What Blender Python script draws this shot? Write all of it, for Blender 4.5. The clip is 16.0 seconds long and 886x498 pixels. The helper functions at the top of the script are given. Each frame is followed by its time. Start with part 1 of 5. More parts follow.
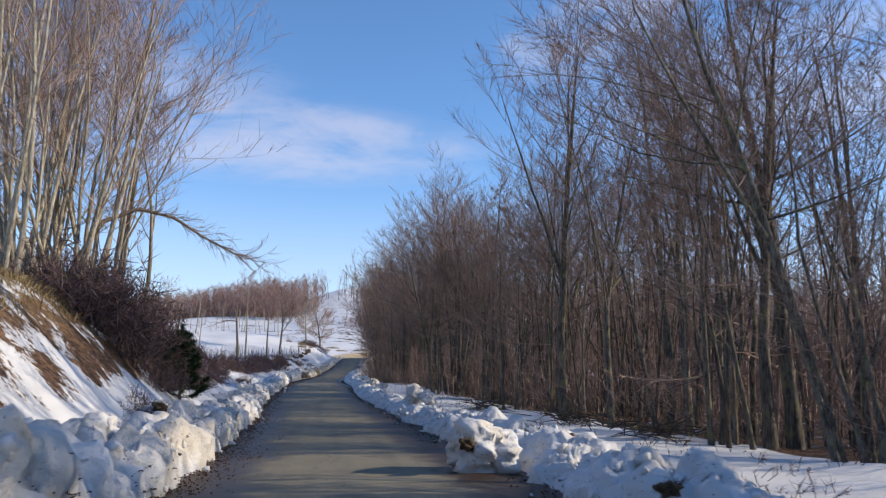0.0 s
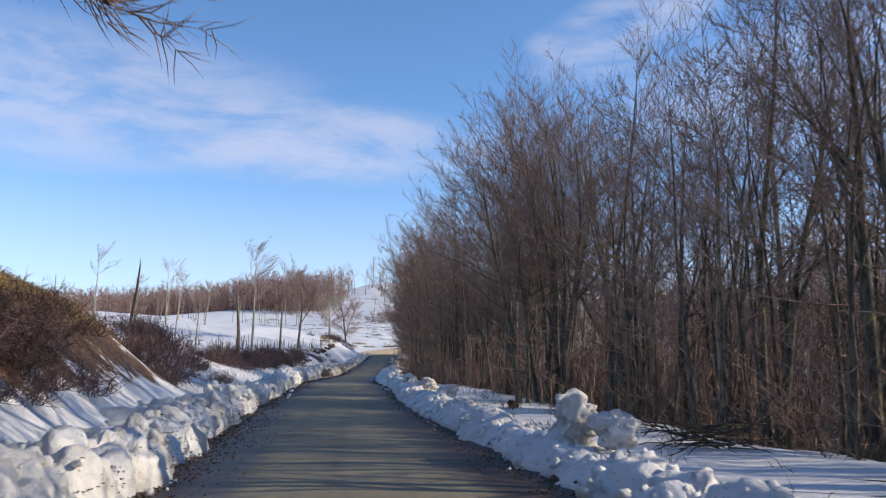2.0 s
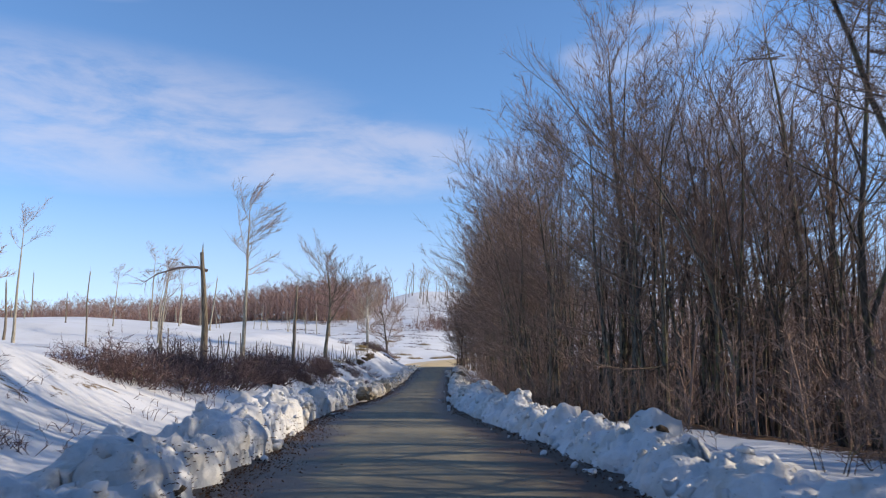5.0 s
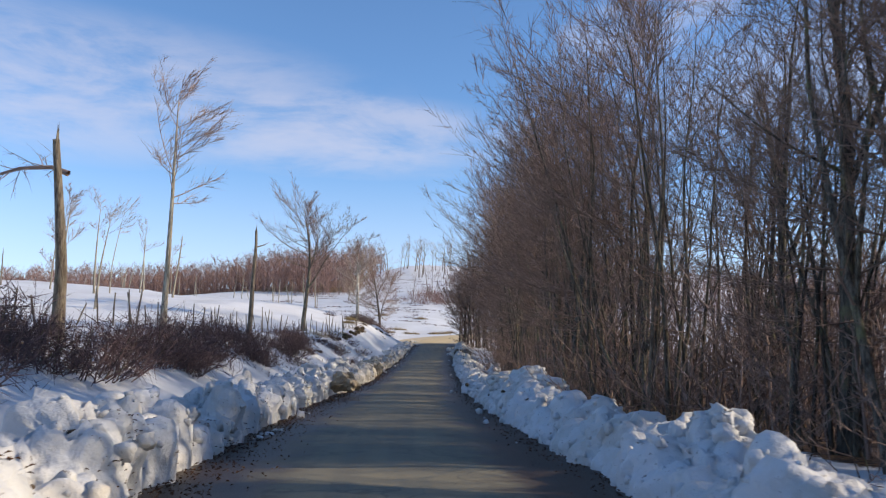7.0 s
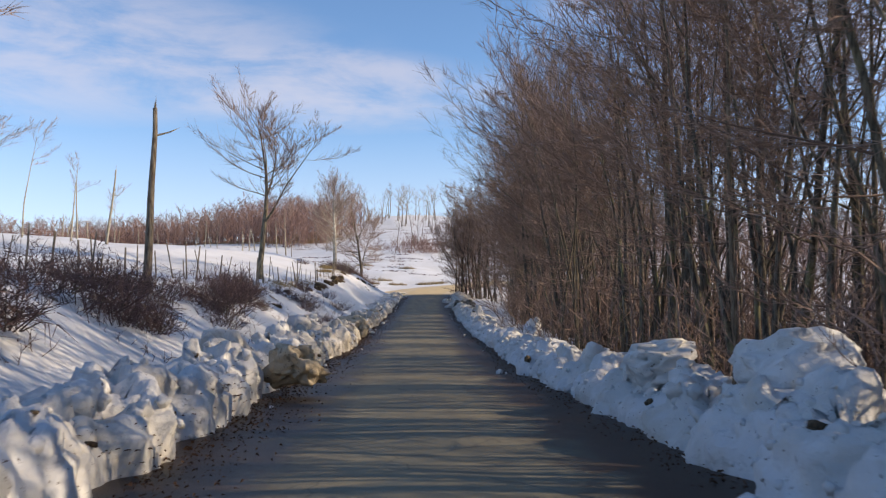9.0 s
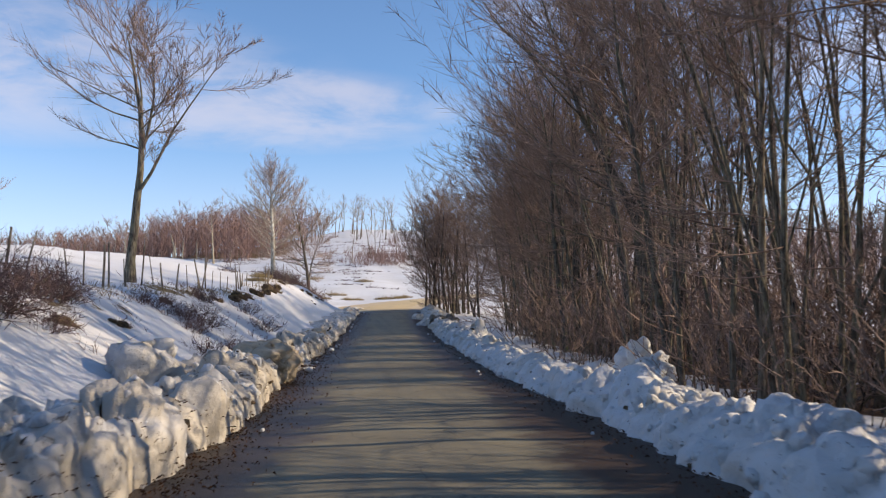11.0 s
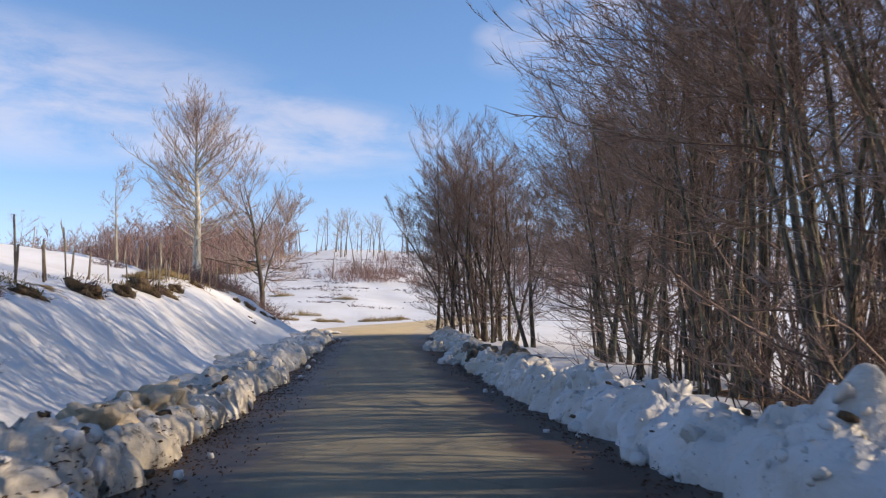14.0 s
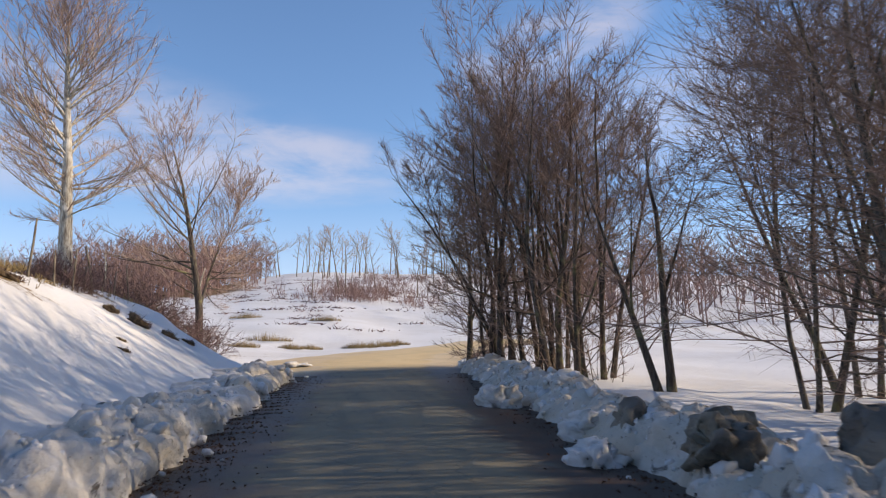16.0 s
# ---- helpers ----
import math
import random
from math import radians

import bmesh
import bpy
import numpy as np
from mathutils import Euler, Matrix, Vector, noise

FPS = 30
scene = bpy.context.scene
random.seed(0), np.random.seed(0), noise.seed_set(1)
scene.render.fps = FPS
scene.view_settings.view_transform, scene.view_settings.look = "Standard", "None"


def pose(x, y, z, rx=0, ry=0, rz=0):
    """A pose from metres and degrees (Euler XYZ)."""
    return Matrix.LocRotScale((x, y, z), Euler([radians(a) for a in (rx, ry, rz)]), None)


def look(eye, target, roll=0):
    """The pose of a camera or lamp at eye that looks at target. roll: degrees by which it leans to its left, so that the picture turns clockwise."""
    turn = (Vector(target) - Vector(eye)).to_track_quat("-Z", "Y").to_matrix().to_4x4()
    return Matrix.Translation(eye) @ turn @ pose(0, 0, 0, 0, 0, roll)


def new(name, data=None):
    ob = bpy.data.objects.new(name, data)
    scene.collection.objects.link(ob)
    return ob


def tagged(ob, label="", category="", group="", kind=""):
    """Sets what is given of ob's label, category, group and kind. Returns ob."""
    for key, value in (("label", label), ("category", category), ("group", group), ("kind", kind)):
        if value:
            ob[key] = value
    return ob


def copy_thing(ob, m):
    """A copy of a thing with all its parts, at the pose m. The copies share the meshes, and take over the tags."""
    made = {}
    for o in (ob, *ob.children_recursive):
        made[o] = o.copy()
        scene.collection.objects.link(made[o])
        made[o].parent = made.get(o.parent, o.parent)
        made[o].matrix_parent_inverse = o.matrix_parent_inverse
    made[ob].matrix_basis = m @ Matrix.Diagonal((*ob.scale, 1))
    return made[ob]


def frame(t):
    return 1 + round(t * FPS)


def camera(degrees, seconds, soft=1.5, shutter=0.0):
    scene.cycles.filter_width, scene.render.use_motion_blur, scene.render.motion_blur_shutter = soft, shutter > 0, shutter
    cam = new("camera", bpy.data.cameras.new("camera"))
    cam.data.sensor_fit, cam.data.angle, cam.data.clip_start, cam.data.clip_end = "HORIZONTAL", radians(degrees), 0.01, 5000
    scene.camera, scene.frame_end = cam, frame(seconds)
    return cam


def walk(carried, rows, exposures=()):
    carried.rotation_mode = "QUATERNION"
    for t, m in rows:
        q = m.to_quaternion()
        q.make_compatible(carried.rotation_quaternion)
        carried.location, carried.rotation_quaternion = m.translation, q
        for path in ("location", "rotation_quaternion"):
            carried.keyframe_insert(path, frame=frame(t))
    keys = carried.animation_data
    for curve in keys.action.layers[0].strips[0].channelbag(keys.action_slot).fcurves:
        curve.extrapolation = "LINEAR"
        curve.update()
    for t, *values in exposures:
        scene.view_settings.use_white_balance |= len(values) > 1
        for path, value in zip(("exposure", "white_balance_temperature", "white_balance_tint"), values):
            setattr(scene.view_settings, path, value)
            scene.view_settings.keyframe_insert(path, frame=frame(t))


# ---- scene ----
cam = camera(58.0, 16.0, soft=1.2, shutter=0.16)
PATH = [
    (0, (0.089, 0.106, 1.489), (0.337, 2.071, 1.763), 0.1),
    (0.5, (0.088, 4.219, 1.381), (0.325, 6.187, 1.647), 0.2),
    (1, (0.025, 8.361, 1.297), (0.25, 10.331, 1.559), 0.3),
    (1.5, (-0.093, 12.486, 1.171), (0.111, 14.457, 1.438), 0.4),
    (2, (-0.259, 16.655, 1.071), (-0.075, 18.628, 1.345), 0.6),
    (2.5, (-0.428, 20.914, 1.002), (-0.262, 22.888, 1.284), 0.8),
    (3, (-0.623, 25.14, 0.947), (-0.48, 27.114, 1.24), 0.8),
    (3.5, (-0.845, 29.055, 0.896), (-0.718, 31.028, 1.2), 0.7),
    (4, (-1.081, 33.139, 0.905), (-0.968, 35.112, 1.213), 0.1),
    (4.5, (-1.379, 37.458, 0.895), (-1.274, 39.431, 1.204), -0.2),
    (4.7, (-1.469, 39.202, 0.887), (-1.369, 41.175, 1.196), -0.1),
    (6.8, (-1.656, 52.727, 0.997), (-1.545, 54.706, 1.266), 1.1),
    (7, (-1.686, 54.039, 0.996), (-1.576, 56.02, 1.248), 0.9),
    (7.5, (-1.806, 57.36, 0.983), (-1.704, 59.347, 1.181), 0.5),
    (8, (-1.949, 60.739, 0.966), (-1.842, 62.73, 1.125), 0.3),
    (8.5, (-2.036, 63.838, 0.916), (-1.91, 65.829, 1.061), 0.1),
    (9, (-2.041, 67.3, 0.88), (-1.88, 69.289, 1.017), -0.3),
    (9.2, (-2.023, 68.57, 0.856), (-1.849, 70.558, 0.996), -0.4),
    (11.3, (-1.603, 84.097, 0.72), (-1.319, 86.068, 0.908), -1.2),
    (11.5, (-1.501, 85.493, 0.725), (-1.211, 87.463, 0.916), -1.2),
    (12, (-1.283, 89.003, 0.748), (-0.979, 90.969, 0.954), -1.5),
    (12.5, (-1.066, 92.5, 0.745), (-0.753, 94.462, 0.966), -1.1),
    (13, (-0.9, 95.969, 0.786), (-0.587, 97.93, 1.021), -0.8),
    (13.5, (-0.752, 99.522, 0.864), (-0.447, 101.484, 1.108), -0.7),
    (14, (-0.524, 103.166, 0.944), (-0.218, 105.126, 1.197), -0.7),
    (14.5, (-0.326, 106.777, 1.06), (0.001, 108.732, 1.332), -0.8),
    (15, (-0.123, 110.413, 1.142), (0.223, 112.362, 1.432), -1.2),
    (15.5, (0.093, 114.168, 1.248), (0.44, 116.113, 1.557), -1.0),
    (16, (0.328, 117.915, 1.425), (0.67, 119.86, 1.743), -1.4),
]
walk(cam, [(t, look(eye, target, roll)) for t, eye, target, roll in PATH],
     [(0.0, 0.0, 6750, 10), (2.5, 0.05, 6950, 10), (3.5, 0.08, 7150, 10), (4.7, 0.0, 6900, 10), (7.0, 0.0, 7050, 10), (8.0, 0.07, 7650, 11), (9.0, 0.07, 7800, 12), (11.3, 0.08, 7650, 12), (12.0, 0.13, 7650, 12), (12.6, 0.24, 7650, 12), (13.2, 0.2, 7650, 12), (14.4, 0.18, 7600, 13), (15.2, 0.12, 7500, 13), (16.0, 0.05, 7800, 13)])

# ---------------------------------------------------------------- world and sun
SUN_DIR = Vector((0.89, -0.10, 0.435)).normalized()
sun = new("sun", bpy.data.lights.new("sun", "SUN"))
sun.data.energy, sun.data.angle, sun.data.color = 4.8, radians(0.42), (1.0, 0.89, 0.74)
sun.matrix_world = look(SUN_DIR * 60, (0, 0, 0))
scene.view_settings.exposure = 0.0


class Nodes:
    """Short hand for building a node tree."""

    def __init__(self, tree):
        self.tree = tree
        tree.nodes.clear()

    def add(self, kind, inputs=None, **props):
        n = self.tree.nodes.new(kind)
        for k, v in props.items():
            setattr(n, k, v)
        for k, v in (inputs or {}).items():
            s = n.inputs[k]
            if isinstance(v, bpy.types.NodeSocket):
                self.tree.links.new(v, s)
            else:
                s.default_value = v
        return n

    def math(self, op, a, b=0.0, c=0.0, clamp=False):
        return self.add("ShaderNodeMath", {0: a, 1: b, 2: c}, operation=op, use_clamp=clamp).outputs[0]

    def noise(self, vec, scale, detail=4.0, rough=0.55, dist=0.0):
        return self.add("ShaderNodeTexNoise", {"Vector": vec, "Scale": scale, "Detail": detail, "Roughness": rough, "Distortion": dist}).outputs["Fac"]

    def step(self, v, lo, hi, a=0.0, b=1.0):
        return self.add("ShaderNodeMapRange", {0: v, 1: lo, 2: hi, 3: a, 4: b}, interpolation_type="SMOOTHSTEP").outputs[0]

    def mix(self, f, a, b):
        n = self.add("ShaderNodeMix", {0: f}, data_type="RGBA")
        for i, v in ((6, a), (7, b)):
            if isinstance(v, bpy.types.NodeSocket):
                self.tree.links.new(v, n.inputs[i])
            else:
                n.inputs[i].default_value = (*v, 1)
        return n.outputs[2]

    def scaled(self, vec, s):
        return self.add("ShaderNodeVectorMath", {0: vec, 1: s}, operation="MULTIPLY").outputs[0]


def make_world():
    w = bpy.data.worlds.new("sky")
    scene.world = w
    w.use_nodes = True
    g = Nodes(w.node_tree)
    sky = g.add("ShaderNodeTexSky", sky_type="NISHITA", sun_disc=False, sun_elevation=math.asin(SUN_DIR.z),
                sun_rotation=math.atan2(SUN_DIR.x, SUN_DIR.y), altitude=1200.0, air_density=1.0, dust_density=0.05, ozone_density=3.5)
    co = g.add("ShaderNodeTexCoord").outputs["Generated"]
    s = g.add("ShaderNodeSeparateXYZ", {0: co})
    az = g.math("ARCTAN2", s.outputs[0], s.outputs[1])
    el = g.math("ARCSINE", s.outputs[2])
    flat = g.add("ShaderNodeCombineXYZ", {0: az, 1: g.math("MULTIPLY", el, 3.2), 2: 0.0}).outputs[0]
    wisp = g.noise(flat, 5.0, 7.0, 0.62, 0.5)
    fine = g.noise(flat, 17.0, 5.0, 0.6, 0.3)
    body = g.math("ADD", g.math("MULTIPLY", wisp, 0.75), g.math("MULTIPLY", fine, 0.25))
    total = None
    # thin veils and small heaps: azimuth, elevation, half widths, slope, strength
    for a0, e0, wa, we, sl, k in ((-0.16, 0.27, 0.34, 0.055, -0.05, 1.0), (0.02, 0.285, 0.17, 0.022, -0.20, 0.9), (-0.42, 0.29, 0.40, 0.085, 0.0, 0.9),
                                  (0.33, 0.40, 0.12, 0.05, 0.28, 1.0), (0.25, 0.385, 0.05, 0.022, 0.0, 0.9), (-0.42, 0.44, 0.10, 0.02, 0.0, 0.7),
                                  (0.70, 0.30, 0.40, 0.10, 0.0, 0.9), (-1.4, 0.4, 0.5, 0.16, 0.0, 0.8), (2.2, 0.5, 0.6, 0.2, 0.0, 0.8)):
        da = g.math("DIVIDE", g.math("SUBTRACT", az, a0), wa)
        de = g.math("DIVIDE", g.math("SUBTRACT", g.math("SUBTRACT", el, e0), g.math("MULTIPLY", g.math("SUBTRACT", az, a0), sl)), we)
        rr = g.math("ADD", g.math("MULTIPLY", da, da), g.math("MULTIPLY", de, de))
        m = g.math("MULTIPLY", g.step(rr, 0.0, 1.5, 1.0, 0.0), k)
        total = m if total is None else g.math("MAXIMUM", total, m)
    cover = g.math("MULTIPLY", total, g.step(body, 0.30, 0.62))
    low = g.math("MULTIPLY", g.step(el, 0.0, 0.26, 1.0, 0.0), 1.05)
    cover = g.math("MULTIPLY", g.math("MAXIMUM", cover, low), 0.46, clamp=True)
    blue = g.scaled(sky.outputs[0], (0.80, 1.0, 1.17))
    col = g.mix(cover, blue, (4.5, 4.35, 5.0))
    bg = g.add("ShaderNodeBackground", {"Color": col, "Strength": 0.185})
    out = g.add("ShaderNodeOutputWorld", {0: bg.outputs[0]})
    return w


make_world()


# ---------------------------------------------------------------- materials
def material(name, rough=0.8, spec=0.3):
    m = bpy.data.materials.new(name)
    m.use_nodes = True
    g = Nodes(m.node_tree)
    b = g.add("ShaderNodeBsdfPrincipled", {"Roughness": rough, "Specular IOR Level": spec})
    g.add("ShaderNodeOutputMaterial", {0: b.outputs[0]})
    return m, g, b


def set_in(g, b, key, value):
    g.tree.links.new(value, b.inputs[key])


def bump(g, b, height, strength, dist):
    set_in(g, b, "Normal", g.add("ShaderNodeBump", {"Height": height, "Strength": strength, "Distance": dist}).outputs[0])


def world_pos(g):
    return g.add("ShaderNodeNewGeometry").outputs["Position"]


def snow_material(name, dirt=0.0, soot=(0.07, 0.052, 0.038), clean=(0.68, 0.68, 0.69), old=(0.60, 0.59, 0.57)):
    m, g, b = material(name, 0.62, 0.25)
    p = world_pos(g)
    grime_shade = g.math("ADD", g.add("ShaderNodeAttribute", attribute_name="grime_shade").outputs["Fac"], dirt)
    big, mid, fine = g.noise(p, 0.6, 5), g.noise(p, 4.0, 6, 0.55), g.noise(p, 26.0, 3, 0.6)
    col = g.mix(g.step(big, 0.35, 0.7), clean, old)
    stain = g.math("ADD", g.noise(p, 1.3, 7, 0.65, 0.7), g.math("MULTIPLY", grime_shade, 0.22))
    col = g.mix(g.step(stain, 0.46, 0.90, 0.0, 0.75), col, (0.45, 0.38, 0.28))
    crust = g.math("ADD", g.noise(p, 3.4, 7, 0.72, 0.8), g.math("MULTIPLY", grime_shade, 0.07))
    col = g.mix(g.step(crust, 0.66, 0.74, 0.0, 0.85), col, soot)
    col = g.mix(g.step(g.noise(p, 17.0, 4, 0.65), 0.645, 0.69, 0.0, 0.8), col, (0.10, 0.07, 0.05))
    set_in(g, b, "Base Color", col)
    hgt = g.math("ADD", g.math("MULTIPLY", mid, 1.0), g.math("MULTIPLY", fine, 0.10))
    bump(g, b, hgt, 0.8, 0.09)
    return m


def ground_material():
    """Old snow with leaf litter, soil and dry grass where the snow has gone."""
    m, g, b = material("ground", 0.75, 0.2)
    p = world_pos(g)
    cover = g.add("ShaderNodeAttribute", attribute_name="litter").outputs["Fac"]
    straw = g.add("ShaderNodeAttribute", attribute_name="straw").outputs["Fac"]
    edge = g.math("ADD", g.math("MULTIPLY", g.noise(p, 0.9, 7, 0.66, 0.4), 0.75), g.math("MULTIPLY", g.noise(p, 9.0, 4, 0.7), 0.25))
    edge = g.math("MULTIPLY_ADD", edge, 1.9, -0.45)
    bare = g.step(g.math("ADD", edge, g.math("SUBTRACT", cover, 0.5)), 0.50, 0.60)
    big, fine = g.noise(p, 0.25, 5), g.noise(p, 30.0, 4, 0.7)
    snow = g.mix(g.step(big, 0.35, 0.7), (0.70, 0.70, 0.71), (0.63, 0.62, 0.61))
    snow = g.mix(g.step(g.noise(p, 16.0, 4, 0.7), 0.70, 0.74, 0.0, 0.75), snow, (0.14, 0.10, 0.07))
    leaf = g.add("ShaderNodeTexVoronoi", {"Vector": p, "Scale": 15.0})
    litter = g.mix(g.step(leaf.outputs["Color"], 0.2, 0.8), (0.055, 0.032, 0.020), (0.19, 0.105, 0.055))
    grass = g.mix(g.noise(g.scaled(p, (9.0, 9.0, 2.0)), 3.0, 5, 0.7), (0.13, 0.085, 0.035), (0.40, 0.28, 0.12))
    soil = g.mix(straw, litter, grass)
    set_in(g, b, "Base Color", g.mix(bare, snow, soil))
    h = g.math("ADD", g.math("MULTIPLY", g.noise(p, 3.0, 5, 0.6), 0.8), g.math("MULTIPLY", fine, 0.2))
    h = g.math("ADD", h, g.math("MULTIPLY", g.math("MULTIPLY", bare, leaf.outputs["Distance"]), 0.5))
    bump(g, b, h, 0.6, 0.08)
    return m


def road_material():
    m, g, b = material("old_asphalt", 0.72, 0.35)
    p = world_pos(g)
    side = g.add("ShaderNodeAttribute", attribute_name="side").outputs["Fac"]
    grit = g.noise(p, 60.0, 3, 0.8)
    patch = g.noise(p, 0.8, 6, 0.6, 0.3)
    tracks = g.noise(g.scaled(p, (2.6, 0.10, 1.0)), 1.0, 4, 0.5)
    col = g.mix(patch, (0.138, 0.120, 0.082), (0.275, 0.239, 0.158))
    col = g.mix(g.step(tracks, 0.42, 0.66, 0.0, 0.45), col, (0.115, 0.104, 0.085))
    col = g.mix(g.step(grit, 0.45, 0.75, 0.0, 0.35), col, (0.39, 0.345, 0.26))
    col = g.mix(g.step(g.noise(p, 0.42, 6, 0.62, 0.6), 0.50, 0.66, 0.0, 0.40), col, (0.10, 0.089, 0.070))
    wet = g.step(g.math("ADD", side, g.math("MULTIPLY", g.math("SUBTRACT", g.noise(p, 1.4, 6, 0.65), 0.5), 0.9)), 0.52, 0.84)
    col = g.mix(wet, col, (0.052, 0.033, 0.022))
    crack = g.add("ShaderNodeTexVoronoi", {"Vector": g.add("ShaderNodeVectorMath", {0: p, 1: g.add("ShaderNodeTexNoise", {"Vector": p, "Scale": 1.5}).outputs["Color"]}, operation="ADD").outputs[0], "Scale": 0.55}, feature="DISTANCE_TO_EDGE").outputs["Distance"]
    line = g.step(crack, 0.003, 0.012, 0.35, 0.0)
    col = g.mix(line, col, (0.04, 0.035, 0.03))
    # ochre colour from the start of the bend onwards
    ochre = g.add("ShaderNodeAttribute", attribute_name="ochre").outputs["Fac"]
    col = g.mix(g.math("MULTIPLY", ochre, g.step(patch, 0.25, 0.6, 0.75, 1.0)), col, (0.66, 0.49, 0.26))
    set_in(g, b, "Base Color", col)
    set_in(g, b, "Roughness", g.step(wet, 0.0, 1.0, 0.75, 0.5))
    h = g.math("ADD", g.math("MULTIPLY", grit, 0.5), g.math("MULTIPLY", patch, 0.5))
    bump(g, b, h, 0.5, 0.02)
    return m


def bark_material(name, dark, light, lichen=(0.30, 0.29, 0.13), moss=0.5):
    m, g, b = material(name, 0.85, 0.2)
    p = world_pos(g)
    rnd = g.add("ShaderNodeObjectInfo").outputs["Random"]
    streak = g.noise(g.scaled(p, (7.0, 7.0, 1.1)), 3.0, 6, 0.68, 0.3)
    blot = g.noise(p, 2.2, 5, 0.6)
    col = g.mix(g.step(streak, 0.36, 0.64), dark, light)
    col = g.mix(g.math("MULTIPLY", g.step(blot, 0.52, 0.68), moss), col, lichen)
    col = g.mix(g.math("MULTIPLY", rnd, 0.35), col, dark)
    set_in(g, b, "Base Color", col)
    bump(g, b, streak, 0.8, 0.03)
    return m


def twig_material(name, a, c):
    m, g, b = material(name, 0.8, 0.2)
    rnd = g.add("ShaderNodeObjectInfo").outputs["Random"]
    isl = g.add("ShaderNodeNewGeometry").outputs["Random Per Island"]
    col = g.mix(isl, a, c)
    set_in(g, b, "Base Color", g.mix(g.math("MULTIPLY", rnd, 0.4), col, a))
    return m


BANK_SNOW = snow_material("ploughed_snow", 0.15)
CLOD_SNOW = snow_material("dirty_snow", 0.6)
# grimy blocks, base colour also darkened for the shade on their faces
GRIMY_SHADED_SNOW = snow_material("grimy_shaded_snow", 0.6, (0.03, 0.025, 0.021), (0.15, 0.135, 0.12), (0.06, 0.052, 0.045))
SANDY_SNOW = snow_material("sandy_snow", 0.9, (0.16, 0.10, 0.055), (0.58, 0.49, 0.37), (0.46, 0.35, 0.23))
GROUND = ground_material()
ROAD = road_material()
BARK = bark_material("beech_bark", (0.046, 0.038, 0.031), (0.20, 0.176, 0.140))
STEM_BARK = bark_material("stem_bark", (0.052, 0.042, 0.032), (0.235, 0.20, 0.148), (0.26, 0.235, 0.13), 0.5)
PALE_BARK = bark_material("pale_bark", (0.20, 0.165, 0.12), (0.54, 0.49, 0.39), (0.46, 0.38, 0.20), 0.4)
BLOTCHED_BARK = bark_material("blotched_bark", (0.20, 0.165, 0.125), (0.60, 0.56, 0.47), (0.74, 0.70, 0.62), 0.9)
DEAD_WOOD = bark_material("weathered_wood", (0.10, 0.075, 0.055), (0.33, 0.275, 0.205), (0.25, 0.22, 0.12), 0.25)
DARK_BARK = bark_material("dark_bark", (0.045, 0.034, 0.028), (0.135, 0.108, 0.085))
TWIG = twig_material("twigs", (0.155, 0.104, 0.085), (0.40, 0.278, 0.220))
PALE_TWIG = twig_material("pale_twigs", (0.24, 0.160, 0.128), (0.50, 0.37, 0.295))
RED_TWIG = twig_material("thorn_twigs", (0.092, 0.058, 0.056), (0.235, 0.152, 0.136))
DRY_LEAF = twig_material("dry_leaves", (0.060, 0.032, 0.020), (0.17, 0.090, 0.050))
NEEDLE = twig_material("pine_needles", (0.018, 0.035, 0.016), (0.045, 0.075, 0.030))
STRAW = twig_material("dry_grass", (0.17, 0.115, 0.05), (0.42, 0.31, 0.15))
SOIL = bark_material("wet_soil", (0.05, 0.036, 0.025), (0.19, 0.135, 0.085), (0.06, 0.05, 0.02), 0.3)
FAR_TWIG = twig_material("far_wood", (0.22, 0.130, 0.112), (0.38, 0.250, 0.212))


# ---------------------------------------------------------------- the road's line and the lie of the land
LINE = [(0.6, -60, 1.0), (0.4, -20, 0.6), (0.39, 0, 0.27), (0.33, 8, 0.08), (0.04, 17, -0.15), (-0.32, 25, -0.27), (-0.78, 33, -0.32), (-1.25, 42, -0.33),
        (-1.36, 53, -0.24), (-1.65, 60, -0.26), (-1.74, 67, -0.34), (-1.6, 75, -0.42), (-1.3, 84, -0.5), (-0.76, 92, -0.47), (-0.45, 100, -0.36),
        (-0.02, 107, -0.15), (0.39, 114, 0.04), (0.63, 118, 0.2), (1.2, 126, 0.62), (1.85, 134, 1.2), (2.7, 142, 1.75), (4.2, 149, 2.3), (7.3, 155.5, 2.8),
        (10.6, 161, 3.2), (13.0, 168, 3.9), (15.5, 178, 5.4), (18.5, 190, 7.1), (23, 210, 10.4), (32, 240, 15.8), (48, 280, 21.8)]


def spline(points, step):
    """Evenly spaced points on a smooth line through the given ones."""
    p = np.array(points, float)
    p = np.vstack([2 * p[0] - p[1], p, 2 * p[-1] - p[-2]])
    out = []
    for a, b, c, d in zip(p, p[1:], p[2:], p[3:]):
        t = np.linspace(0, 1, 24, endpoint=False)[:, None]
        out.append(0.5 * (2 * b + (c - a) * t + (2 * a - 5 * b + 4 * c - d) * t**2 + (3 * b - a - 3 * c + d) * t**3))
    q = np.vstack(out + [p[-2:-1]])
    s = np.r_[0, np.cumsum(np.linalg.norm(np.diff(q[:, :2], axis=0), axis=1))]
    at = np.arange(0, s[-1], step)
    return np.stack([np.interp(at, s, q[:, k]) for k in range(3)], axis=1)


MID = spline(LINE, 0.5)
_d = np.gradient(MID[:, :2], axis=0)
AHEAD = _d / np.linalg.norm(_d, axis=1)[:, None]
RIGHT = np.stack([AHEAD[:, 1], -AHEAD[:, 0]], axis=1)


def smooth(v, lo, hi):
    t = np.clip((np.asarray(v, float) - lo) / (hi - lo), 0, 1)
    return t * t * (3 - 2 * t)


